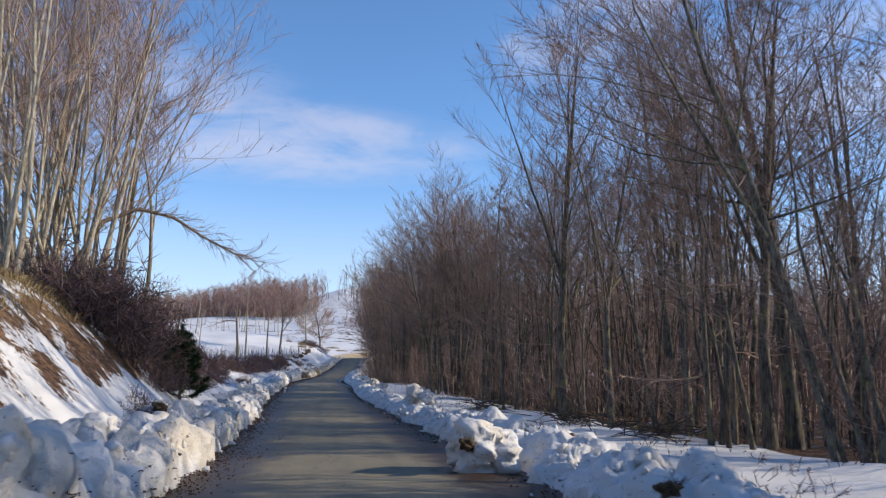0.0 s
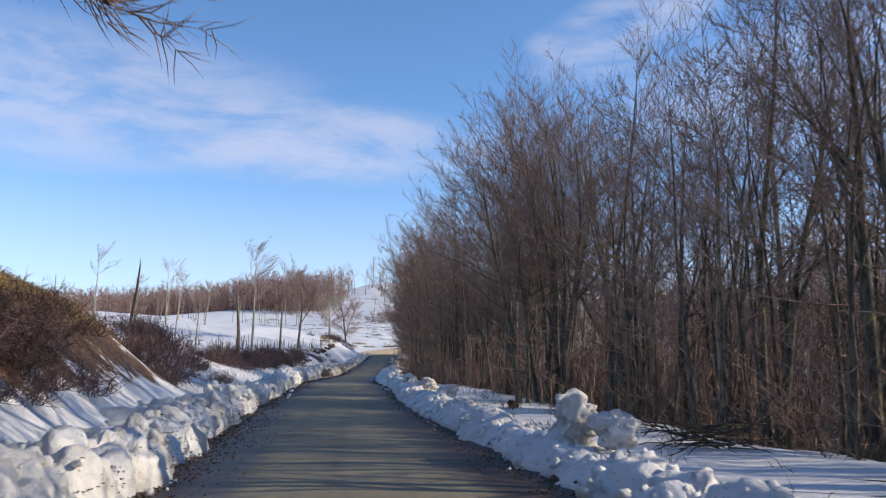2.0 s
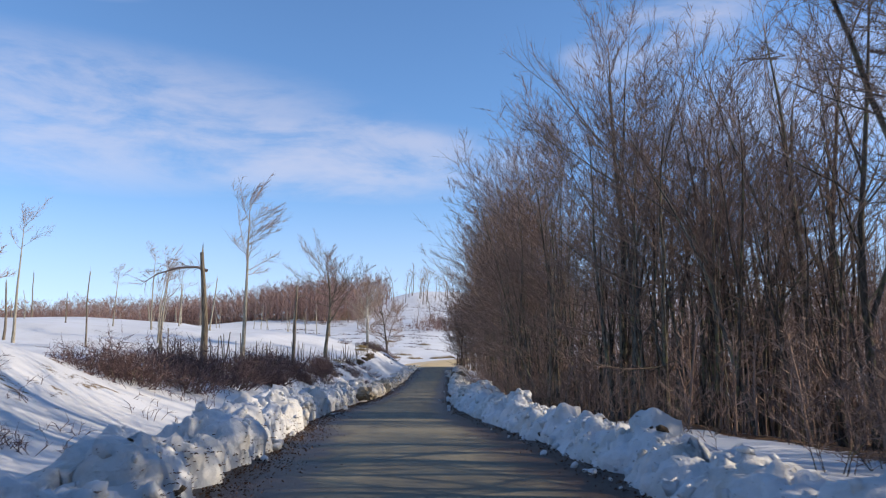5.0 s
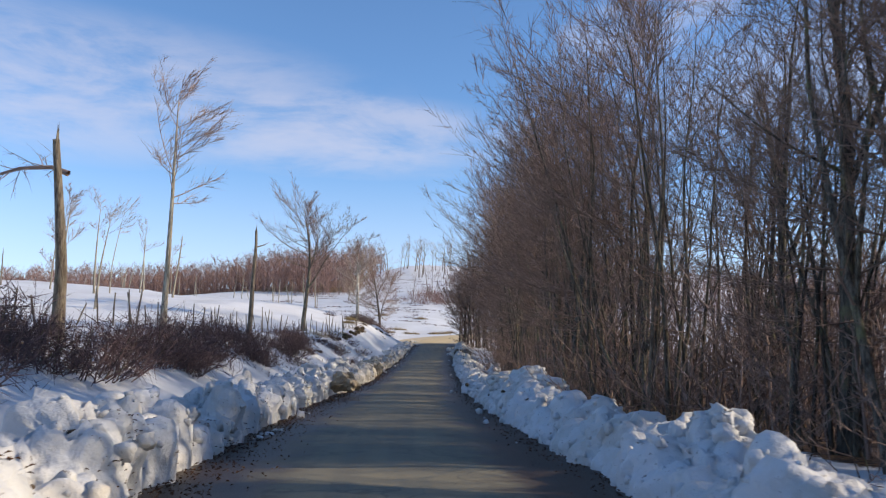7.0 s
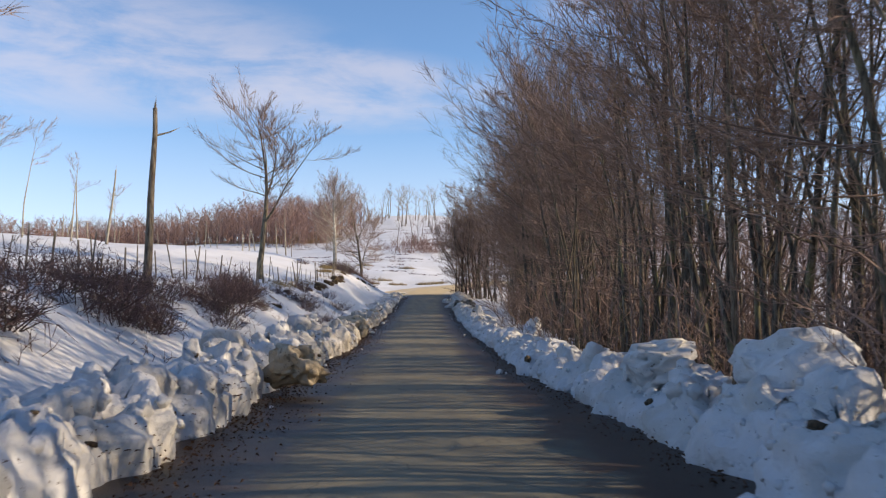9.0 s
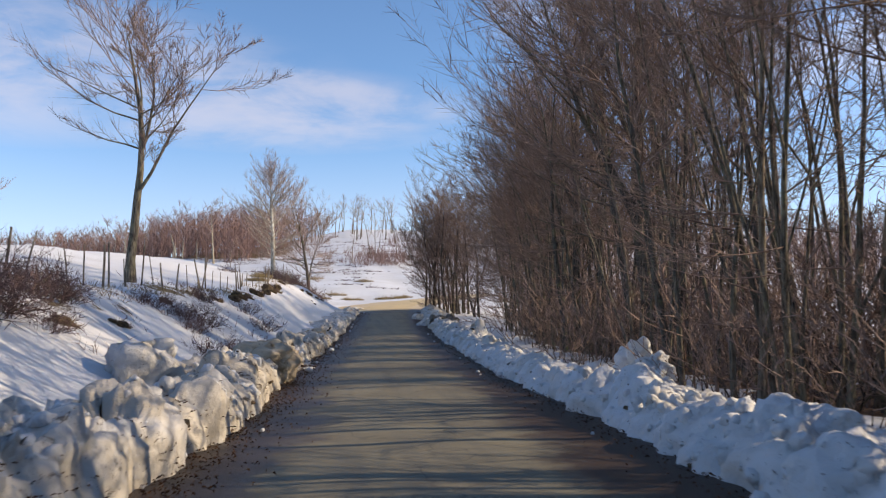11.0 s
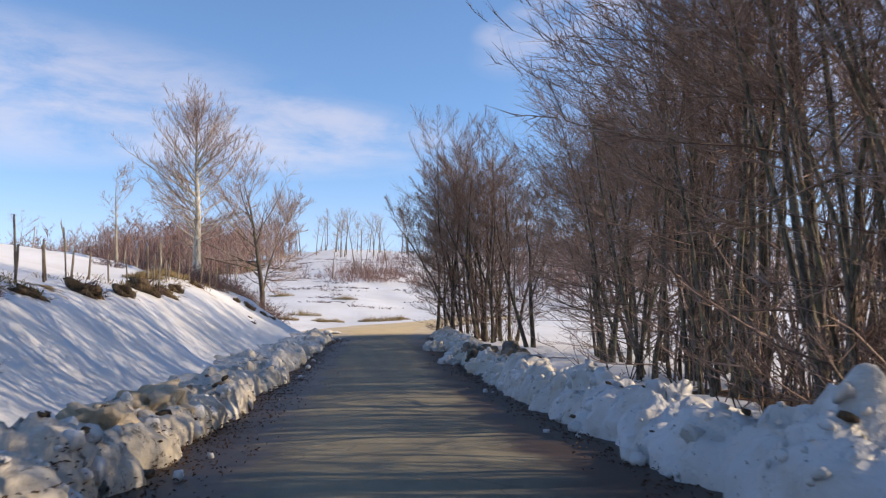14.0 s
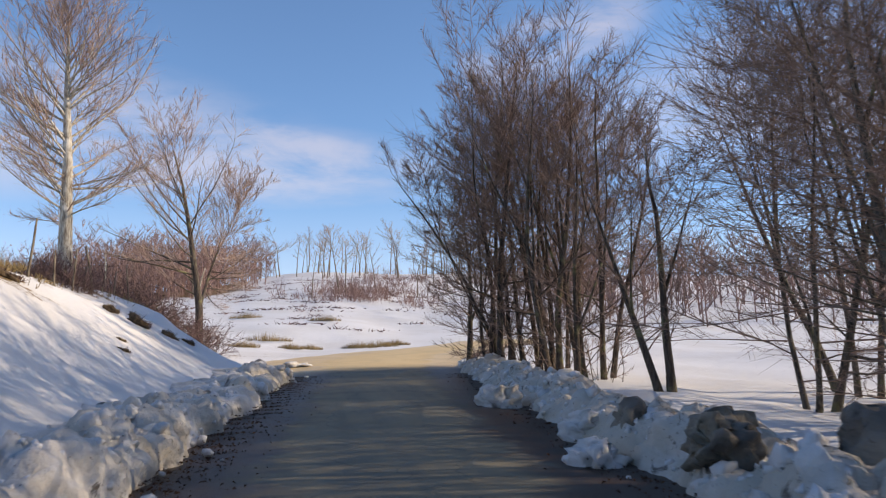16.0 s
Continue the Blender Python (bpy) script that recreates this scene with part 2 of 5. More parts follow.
def road_frame(x, y):
    """Signed distance right of the road's middle, the place along it (its y) and the road's height there."""
    x, y = np.atleast_1d(np.asarray(x, float)), np.atleast_1d(np.asarray(y, float))
    u, s, z = np.empty_like(x), np.empty_like(x), np.empty_like(x)
    for i in range(0, len(x), 20000):
        c = slice(i, i + 20000)
        d2 = (x[c, None] - MID[None, ::2, 0]) ** 2 + (y[c, None] - MID[None, ::2, 1]) ** 2
        k = np.argmin(d2, axis=1) * 2
        k0 = np.clip(k, 1, len(MID) - 2)
        rel = np.stack([x[c] - MID[k0, 0], y[c] - MID[k0, 1]], axis=1)
        along = np.einsum("ij,ij->i", rel, AHEAD[k0])
        side = np.einsum("ij,ij->i", rel, RIGHT[k0])
        far = np.sqrt(d2[np.arange(len(k)), k // 2])
        u[c] = np.where(far > 6, np.sign(side) * far, side)
        s[c] = MID[k0, 1]
        f = np.clip(along / 0.5, -1, 1)
        z[c] = np.where(f > 0, MID[k0, 2] + f * (MID[k0 + 1, 2] - MID[k0, 2]), MID[k0, 2] + f * (MID[k0, 2] - MID[k0 - 1, 2]))
    return u, s, z


def ripple(x, y, size, seed):
    """A smooth cheap noise of about one, made of a few waves."""
    r = np.random.RandomState(seed)
    out = np.zeros_like(np.asarray(x, float))
    for _ in range(7):
        a, ph, k = r.uniform(0, 6.28), r.uniform(0, 6.28), r.uniform(0.6, 1.9) / size * 3.1
        out += np.sin(k * (np.cos(a) * x + np.sin(a) * y) + ph)
    return out / 3.0


BANK_Y = [-60, 5, 18, 24, 33, 38, 43, 48, 54, 62, 70, 80, 105, 125, 140, 148, 156, 170]
BANK_H = [3.2, 3.3, 3.4, 3.3, 3.0, 2.7, 2.5, 2.5, 2.0, 1.4, 1.5, 1.9, 1.95, 2.1, 2.1, 1.5, 0.4, 0.2]
BANK_W = [4.4, 4.4, 4.4, 4.5, 4.6, 4.8, 5.2, 5.5, 5.5, 5.6, 5.6, 5.2, 4.4, 4.0, 4.4, 4.4, 5.0, 6.0]


def land(x, y):
    """Height of the ground."""
    x, y = np.atleast_1d(np.asarray(x, float)), np.atleast_1d(np.asarray(y, float))
    u, s, z = road_frame(x, y)
    # the road opens out to its left at the bend
    v = np.abs(u) - np.where(u < 0, 2.6 * smooth(s, 139, 146) * (1 - smooth(s, 161, 168)), 0.0)
    bank, wide = np.interp(s, BANK_Y, BANK_H), np.interp(s, BANK_Y, BANK_W)
    foot = 2.9 + 1.0 * smooth(s, 38, 44) * (1 - smooth(s, 54, 64))
    rear = 0.17 * smooth(s, 100, 112) * (1 - smooth(s, 146, 165))
    left = 0.12 * smooth(v, 2.3, 3.2) + bank * smooth(v, foot, foot + wide) + 0.055 * np.clip(v - 6.5, 0, 38) + rear * np.clip(v - 6.8, 0, 9)
    right = -0.12 * smooth(v, 2.4, 4.5) - 0.55 * smooth(v, 5, 14) * smooth(s, 0, 25) - 0.9 * smooth(v, 14, 45)
    left = left * (1 - 0.75 * smooth(y, 143, 155))
    lie = np.where(u < 0, left, right)
    lie = lie * (1 - smooth(y, 156, 185) * 0.6)
    t = np.clip(y - 150, 0, None)
    hill = 0.15 * (np.sqrt(t * t + 400.0) - 20.0)
    hill = 36 * np.tanh(hill / 36)
    hill = hill + 0.4 * smooth(t, 0, 25)
    hill *= (1 - 0.5 * smooth(-x, 10, 120)) * (1 + 0.22 * smooth(x, -22, 4))
    k = smooth(v, 2.6, 16)
    z = z * (1 - k) + (np.minimum(z, 2.8) + hill) * k
    rough = smooth(v, 3.2, 8.0)
    bumps = 0.10 * ripple(x, y, 5.0, 3) + 0.035 * ripple(x, y, 1.3, 5) + smooth(v, 12, 60) * 0.8 * ripple(x, y, 45.0, 8)
    under = -0.06 * (1 - smooth(v, 2.2, 2.9))
    return z + lie + rough * bumps + under


def land_at(x, y):
    return float(land(x, y)[0])


def from_arrays(name, verts, faces, mats, smooth_shade=True):
    me = bpy.data.meshes.new(name)
    me.from_pydata(verts, [], faces)
    for m in mats:
        me.materials.append(m)
    if smooth_shade:
        me.polygons.foreach_set("use_smooth", np.ones(len(me.polygons), dtype=bool))
    me.update()
    return me


def grid_faces(nx, ny):
    i, j = np.meshgrid(np.arange(nx - 1), np.arange(ny - 1))
    a = (j * nx + i).ravel()
    return np.stack([a, a + 1, a + nx + 1, a + nx], axis=1).tolist()


def set_attribute(me, name, values):
    me.attributes.new(name, "FLOAT", "POINT").data.foreach_set("value", np.asarray(values, np.float32))


def spread(lo, hi, fine_lo, fine_hi, step, growth):
    """Grid lines: evenly spaced in the middle, ever wider outside."""
    v = list(np.arange(fine_lo, fine_hi + 1e-6, step))
    d = step
    while v[-1] < hi:
        d *= growth
        v.append(v[-1] + d)
    d = step
    while v[0] > lo:
        d *= growth
        v.insert(0, v[0] - d)
    return np.array(v)


def build_ground():
    xs, ys = spread(-2500, 2500, -13, 11, 0.45, 1.10), spread(-400, 3500, -6, 165, 0.7, 1.10)
    X, Y = np.meshgrid(xs, ys)
    x, y = X.ravel(), Y.ravel()
    z = land(x, y)
    me = from_arrays("ground", np.stack([x, y, z], axis=1).tolist(), grid_faces(len(xs), len(ys)), [GROUND])
    u, s, _ = road_frame(x, y)
    v = -u
    # bare, leaf-strewn places: the steep cut bank, the wood's floor and its edge
    cut = smooth(v, 3.5, 5.3) * (1 - smooth(v, 10.5, 13)) * (1 - smooth(s, 37, 44)) * (1 + 0.16 * (1 - smooth(s, 24, 30)))
    floor = np.interp(s, [0, 40, 55, 70, 84, 100], [8.6, 8.2, 6.4, 4.6, 4.8, 5.2])
    wood = smooth(u, floor, floor + 1.5) * (1 - smooth(s, 118, 122)) * (1 - smooth(u, 60, 70))
    brink = smooth(v, 5.2, 6.2) * (1 - smooth(v, 7.0, 8.6)) * smooth(s, 40, 60) * (1 - smooth(s, 148, 156))
    verge = (1 - smooth(np.abs(u), 2.9, 3.4)) * (1 - smooth(s, 160, 165))
    far = smooth(y, 185, 215) * 0.10
    copse = smooth(y, 230, 240) * smooth(-x, 6, 14)
    clump = np.exp(-((x - 6.5) ** 2 + (y - 138.5) ** 2) / 5.0)
    litter = 0.14 + 0.45 * clump + (0.40 + 0.22 * smooth(s, 26, 31)) * cut + 0.62 * wood + 0.30 * brink + 0.7 * verge + far + 0.5 * copse
    litter += 0.07 * smooth(v, 2.7, 3.6) * (1 - smooth(v, 4.6, 6.0)) * (1 - smooth(s, 33, 40))
    set_attribute(me, "litter", litter)
    set_attribute(me, "straw", np.clip(cut * smooth(v, 5.0, 8.0) * 0.9 + brink * 0.6 + far * 4, 0, 1))
    tagged(new("ground", me), "snow covered ground with bare leaf litter and dry grass", "ground", kind="structure")


def build_road():
    half, n = 2.55, 27
    us = np.linspace(-half, half, n)
    verts, side, ochre = [], [], []
    last = int(np.argmax(MID[:, 1] > 166))
    for k in range(last):
        widen = 1 + 1.05 * float(smooth(MID[k, 1], 139, 146)) * (1 - float(smooth(MID[k, 0], 9, 13)))
        for u in us:
            uu = u * widen if u < 0 else u
            camber = 0.05 * (1 - (u / half) ** 2)
            verts.append((MID[k, 0] + RIGHT[k, 0] * uu, MID[k, 1] + RIGHT[k, 1] * uu, MID[k, 2] + camber - 0.02 + 0.008 * math.sin(MID[k, 1] * 2.1 + u * 3)))
            side.append(abs(u) / 2.1 + 0.10)
            ochre.append(float(smooth(MID[k, 1] - 0.8 * min(u, 0.0), 140.5, 143.5)))
    me = from_arrays("road", verts, grid_faces(n, last), [ROAD])
    set_attribute(me, "side", side)
    set_attribute(me, "ochre", ochre)
    tagged(new("road", me), "narrow worn asphalt road with muddy edges", "road", kind="structure")


build_ground()
build_road()


def along(y, u):
    """The place beside the road, u to the right of its middle, on the ground."""
    k = int(np.argmin(np.abs(MID[:436, 1] - y)))
    x, yy = MID[k, 0] + RIGHT[k, 0] * u, MID[k, 1] + RIGHT[k, 1] * u
    return x, yy, land_at(x, yy)


# ---------------------------------------------------------------- ploughed snow banks
def broken(q, size):
    """Blocks with creases between them: how far inside its block a place lies (0 to 1), and the block's own chance height (0 to 1)."""
    d, at = noise.voronoi(q * size + noise.noise_vector(q * size * 1.3) * 0.22)
    return min(1.0, (d[1] - d[0]) * 2.6), noise.cell(at[0] * 7.3 + Vector((0.5, 0.5, 0.5)))


def snow_bank(side, y0, y1, height, width, seed, inner=2.15):
    """A ridge of ploughed snow beside the road: a steep fluted face, a broken crest and a slope of thrown lumps."""
    ks = [k for k in range(len(MID)) if y0 <= MID[k, 1] <= y1 and MID[k, 0] < 9]
    arc = np.arange(ks[0], ks[-1], 0.135)
    n = 36
    ws = np.linspace(0, 1, n) ** 1.25
    steep = 0.17 if side < 0 else 0.30
    xy, zs, us, ss, amp, crest = [], [], [], [], [], []
    for a in arc:
        k = int(a)
        f = a - k
        cx, cy, cz = MID[k] * (1 - f) + MID[k + 1] * f
        rx, ry = RIGHT[k]
        s = cy
        swell = 0.5 + 0.5 * noise.noise(Vector((s * 0.32, seed, 0)))
        swell2 = noise.noise(Vector((s * 0.9, seed + 7, 0)))
        teeth = noise.noise(Vector((s * 2.7, seed + 9, 0)))
        h = height(s) * (0.76 + 0.36 * swell + 0.34 * swell2 + 0.16 * teeth)
        wd = width(s) * (0.9 + 0.2 * swell2)
        start = inner + 0.22 * noise.noise(Vector((s * 0.5, seed + 3, 0))) + 0.20 * noise.noise(Vector((s * 1.5, seed + 4, 0))) + 0.14 * noise.noise(Vector((s * 4.1, seed + 5, 0)))
        fade = min(1.0, max(0.05, (s - y0) / 2.0), max(0.05, (y1 - s) / 3.0))
        for w in ws:
            u = start + w * wd
            rise = math.sin(min(1.0, w / steep) * math.pi / 2) ** (0.65 if side < 0 else 0.9)
            fall = 1.0 if w < 0.40 else max(0.0, 1 - (w - 0.40) / 0.60) ** 1.25
            xy.append((cx + rx * u * side, cy + ry * u * side))
            zs.append(h * rise * fall * fade)
            us.append(u)
            ss.append(s)
            crest.append(math.exp(-((w - 0.36) / 0.22) ** 2))
            amp.append(min(1.0, w / 0.05) * (0.35 + 0.65 * fall) * fade * min(1.15, h * 1.45))
    xy, zs = np.array(xy), np.array(zs)
    base = np.column_stack([xy, land(xy[:, 0], xy[:, 1]) + zs - np.where(zs < 0.03, 0.08, 0.0)]).reshape(len(arc), n, 3)
    nrm = np.cross(np.gradient(base, axis=1), np.gradient(base, axis=0)) * side
    nrm /= np.linalg.norm(nrm, axis=2)[..., None] + 1e-9
    push = []
    for u, s, z, a, c in zip(us, ss, zs, amp, crest):
        q = Vector((u, s, z * 1.1 + seed * 3.0))
        flute = 1 - abs(noise.noise(Vector((s * 1.15, u * 0.35, z * 0.5 + seed)))) * 2.2
        inside, tall = broken(q, 1.5)
        inside2, tall2 = broken(q + Vector((3, 7, 2)), 3.6)
        push.append(a * (0.15 * flute * (1 - 0.5 * c) + (0.07 + 0.15 * c) * (inside**0.6 - 0.7) + 0.24 * c * (tall - 0.4)
                         + (0.05 + 0.04 * c) * (inside2**0.7 - 0.6) + 0.09 * c * (tall2 - 0.5) + 0.085 * noise.fractal(q * 3.2, 0.55, 2.1, 5)))
    pts = base + nrm * np.array(push).reshape(len(arc), n, 1)
    me = from_arrays("snow_bank", pts.reshape(-1, 3).tolist(), grid_faces(n, len(arc)), [BANK_SNOW])
    if side < 0:
        me.flip_normals()
        # stain before y = 16 also paints in shade on the left bank
        grime_shade = np.interp(ss, [-10, 16, 30, 60, 78, 90, 100, 112, 128, 145], [0.7, 0.6, 0.2, 0.0, 0.3, 1.0, 1.6, 1.5, 0.8, 1.0])
    else:
        grime_shade = np.interp(ss, [-10, 15, 60, 110, 122, 145], [0.3, 0.1, 0.0, 0.1, 1.3, 1.2])
    set_attribute(me, "grime_shade", grime_shade)
    return tagged(new("snow_bank", me), "bank of lumpy dirty ploughed snow along the road edge", "snow bank", kind="structure"), pts


def left_height(s):
    return float(np.interp(s, [-10, 5, 15, 25, 40, 55, 70, 85, 100, 112, 125, 138, 146], [0.62, 0.66, 0.55, 0.5, 0.5, 0.58, 0.68, 0.72, 0.55, 0.48, 0.44, 0.40, 0.28]))


def right_height(s):
    return float(np.interp(s, [-10, 5, 12, 25, 40, 60, 72, 85, 97, 105, 113, 122, 135, 146], [0.35, 0.4, 0.52, 0.42, 0.42, 0.55, 0.66, 0.55, 0.42, 0.50, 0.62, 0.46, 0.40, 0.26]))


LEFT_BANK, LEFT_PTS = snow_bank(-1, -14, 139.5, left_height, lambda s: 1.75, 2.3)
RIGHT_BANK, RIGHT_PTS = snow_bank(1, -14, 145, right_height, lambda s: 2.1, 5.9, 2.2)


def clod_mesh(name, seed, mat, size=(1, 1, 1), rough=0.62, sub=2, square=0.75):
    """A broken lump, angular and pitted."""
    bm = bmesh.new()
    bmesh.ops.create_icosphere(bm, subdivisions=sub, radius=1.0)
    for v in bm.verts:
        d = v.co.normalized()
        q = d * 1.3 + Vector((seed * 5.1, seed * 2.7, 0))
        r = 1 + rough * noise.noise(q) + 0.55 * rough * noise.noise(q * 2.6) - 0.35 * rough * noise.voronoi(q * 1.4)[0][0]
        c = d * r
        flat = 0.62 + 0.1 * math.sin(seed * 3)
        c.x, c.y = c.x + 0.25 * noise.noise(q * 3.0 + Vector((4, 0, 0))), c.y + 0.25 * noise.noise(q * 3.0 + Vector((0, 4, 0)))
        c = Vector((max(-flat, min(flat, c.x)), max(-flat, min(flat, c.y)), max(-flat, min(flat, c.z)))) * square + c * (1 - square)
        v.co = Vector((c.x * size[0], c.y * size[1], c.z * size[2]))
    me = bpy.data.meshes.new(name)
    bm.to_mesh(me)
    bm.free()
    me.materials.append(mat)
    me.polygons.foreach_set("use_smooth", np.ones(len(me.polygons), dtype=bool))
    return me


def rubble(bank, pts, count, seed, mat):
    """Small broken lumps all over a snow bank, too many to count."""
    rng = np.random.RandomState(seed)
    shapes = []
    for i in range(16):
        me = clod_mesh("lump", 60 + i + seed, mat, (1, rng.uniform(0.7, 1.1), rng.uniform(0.6, 1.0)), 0.7, 2 if i < 4 else 1, 0.4)
        co = np.empty(len(me.vertices) * 3)
        me.vertices.foreach_get("co", co)
        shapes.append((co.reshape(-1, 3), np.array([p.vertices[:] for p in me.polygons])))
        bpy.data.meshes.remove(me)
    verts, faces, o = [], [], 0
    for _ in range(count):
        a, w = rng.randint(4, len(pts) - 4), int(np.clip(rng.gamma(2.6, 5.2), 0, 34))
        r = 0.03 + 0.09 * rng.random_sample() ** 2.2
        co, fc = shapes[rng.randint(4) if r > 0.085 else 4 + rng.randint(12)]
        turn = np.array(Euler(rng.uniform(0, 6.28, 3)).to_matrix())
        verts.append(co @ turn.T * r + pts[a, w] - (0, 0, r * 0.15))
        faces.append(fc + o)
        o += len(co)
    me = from_arrays("rubble", np.vstack(verts).tolist(), np.vstack(faces).tolist(), [mat])
    ob = child("rubble", me, bank)
    ob["kind"] = "stuff"


def child(name, data, parent, m=None, label=""):
    ob = new(name, data)
    ob.parent = parent
    if m is not None:
        ob.matrix_basis = m
    if label:
        ob["label"] = label
    return ob


# ---------------------------------------------------------------- trees
class Limbs:
    """Collects tapering tubes and makes one mesh of them."""

    def __init__(self):
        self.v, self.f = [], []

    def tube(self, pts, radii, sides, pointed=True):
        base = len(self.v)
        n = len(pts)
        ref = Vector((0.31, 0.95, 0.12))
        ring = [(math.cos(2 * math.pi * i / sides), math.sin(2 * math.pi * i / sides)) for i in range(sides)]
        last = n - 1 if pointed else n
        for i in range(last):
            d = (pts[min(i + 1, n - 1)] - pts[max(i - 1, 0)])
            a = d.cross(ref)
            if a.length < 1e-6:
                a = d.cross(Vector((1, 0, 0)))
            a.normalize()
            b = d.cross(a).normalized()
            p, r = pts[i], radii[i]
            for c, s in ring:
                self.v.append((p.x + (a.x * c + b.x * s) * r, p.y + (a.y * c + b.y * s) * r, p.z + (a.z * c + b.z * s) * r))
        for i in range(last - 1):
            o = base + i * sides
            for j in range(sides):
                k = (j + 1) % sides
                self.f.append((o + j, o + k, o + sides + k, o + sides + j))
        o = base + (last - 1) * sides
        if pointed:
            tip = len(self.v)
            self.v.append(tuple(pts[-1]))
            for j in range(sides):
                self.f.append((o + j, o + (j + 1) % sides, tip))
        else:
            self.f.append(tuple(o + j for j in range(sides)))

    def ribbon(self, pts, radii, rng):
        """A twig too thin to show its roundness."""
        o, n = len(self.v), len(pts)
        a = (pts[-1] - pts[0]).cross(Vector((rng.gauss(0, 1), rng.gauss(0, 1), rng.gauss(0, 1)))).normalized()
        for p, r in zip(pts[:-1], radii):
            self.v.append(tuple(p - a * r))
            self.v.append(tuple(p + a * r))
        self.v.append(tuple(pts[-1]))
        for i in range(n - 2):
            k = o + 2 * i
            self.f.append((k, k + 1, k + 3, k + 2))
        k = o + 2 * (n - 2)
        self.f.append((k, k + 1, k + 2))

    def mesh(self, name, mat):
        return from_arrays(name, self.v, self.f, [mat])


def turned(rng, d, angle):
    """d bent by an angle in a chance direction."""
    a = d.orthogonal().normalized()
    a.rotate(Matrix.Rotation(rng.uniform(0, 2 * math.pi), 3, d))
    return (d * math.cos(angle) + a * math.sin(angle)).normalized()


def limb_line(rng, p, d, length, segs, wander, up, wind=None):
    pts = [p.copy()]
    for _ in range(segs):
        d = turned(rng, d, rng.gauss(0, wander)) + Vector((0, 0, up / segs))
        if wind is not None:
            d = d + wind / segs
        d.normalize()
        p = p + d * (length / segs)
        pts.append(p)
    return pts


def at_line(pts, f):
    i = min(int(f * (len(pts) - 1)), len(pts) - 2)
    t = f * (len(pts) - 1) - i
    return pts[i].lerp(pts[i + 1], t), (pts[i + 1] - pts[i]).normalized()


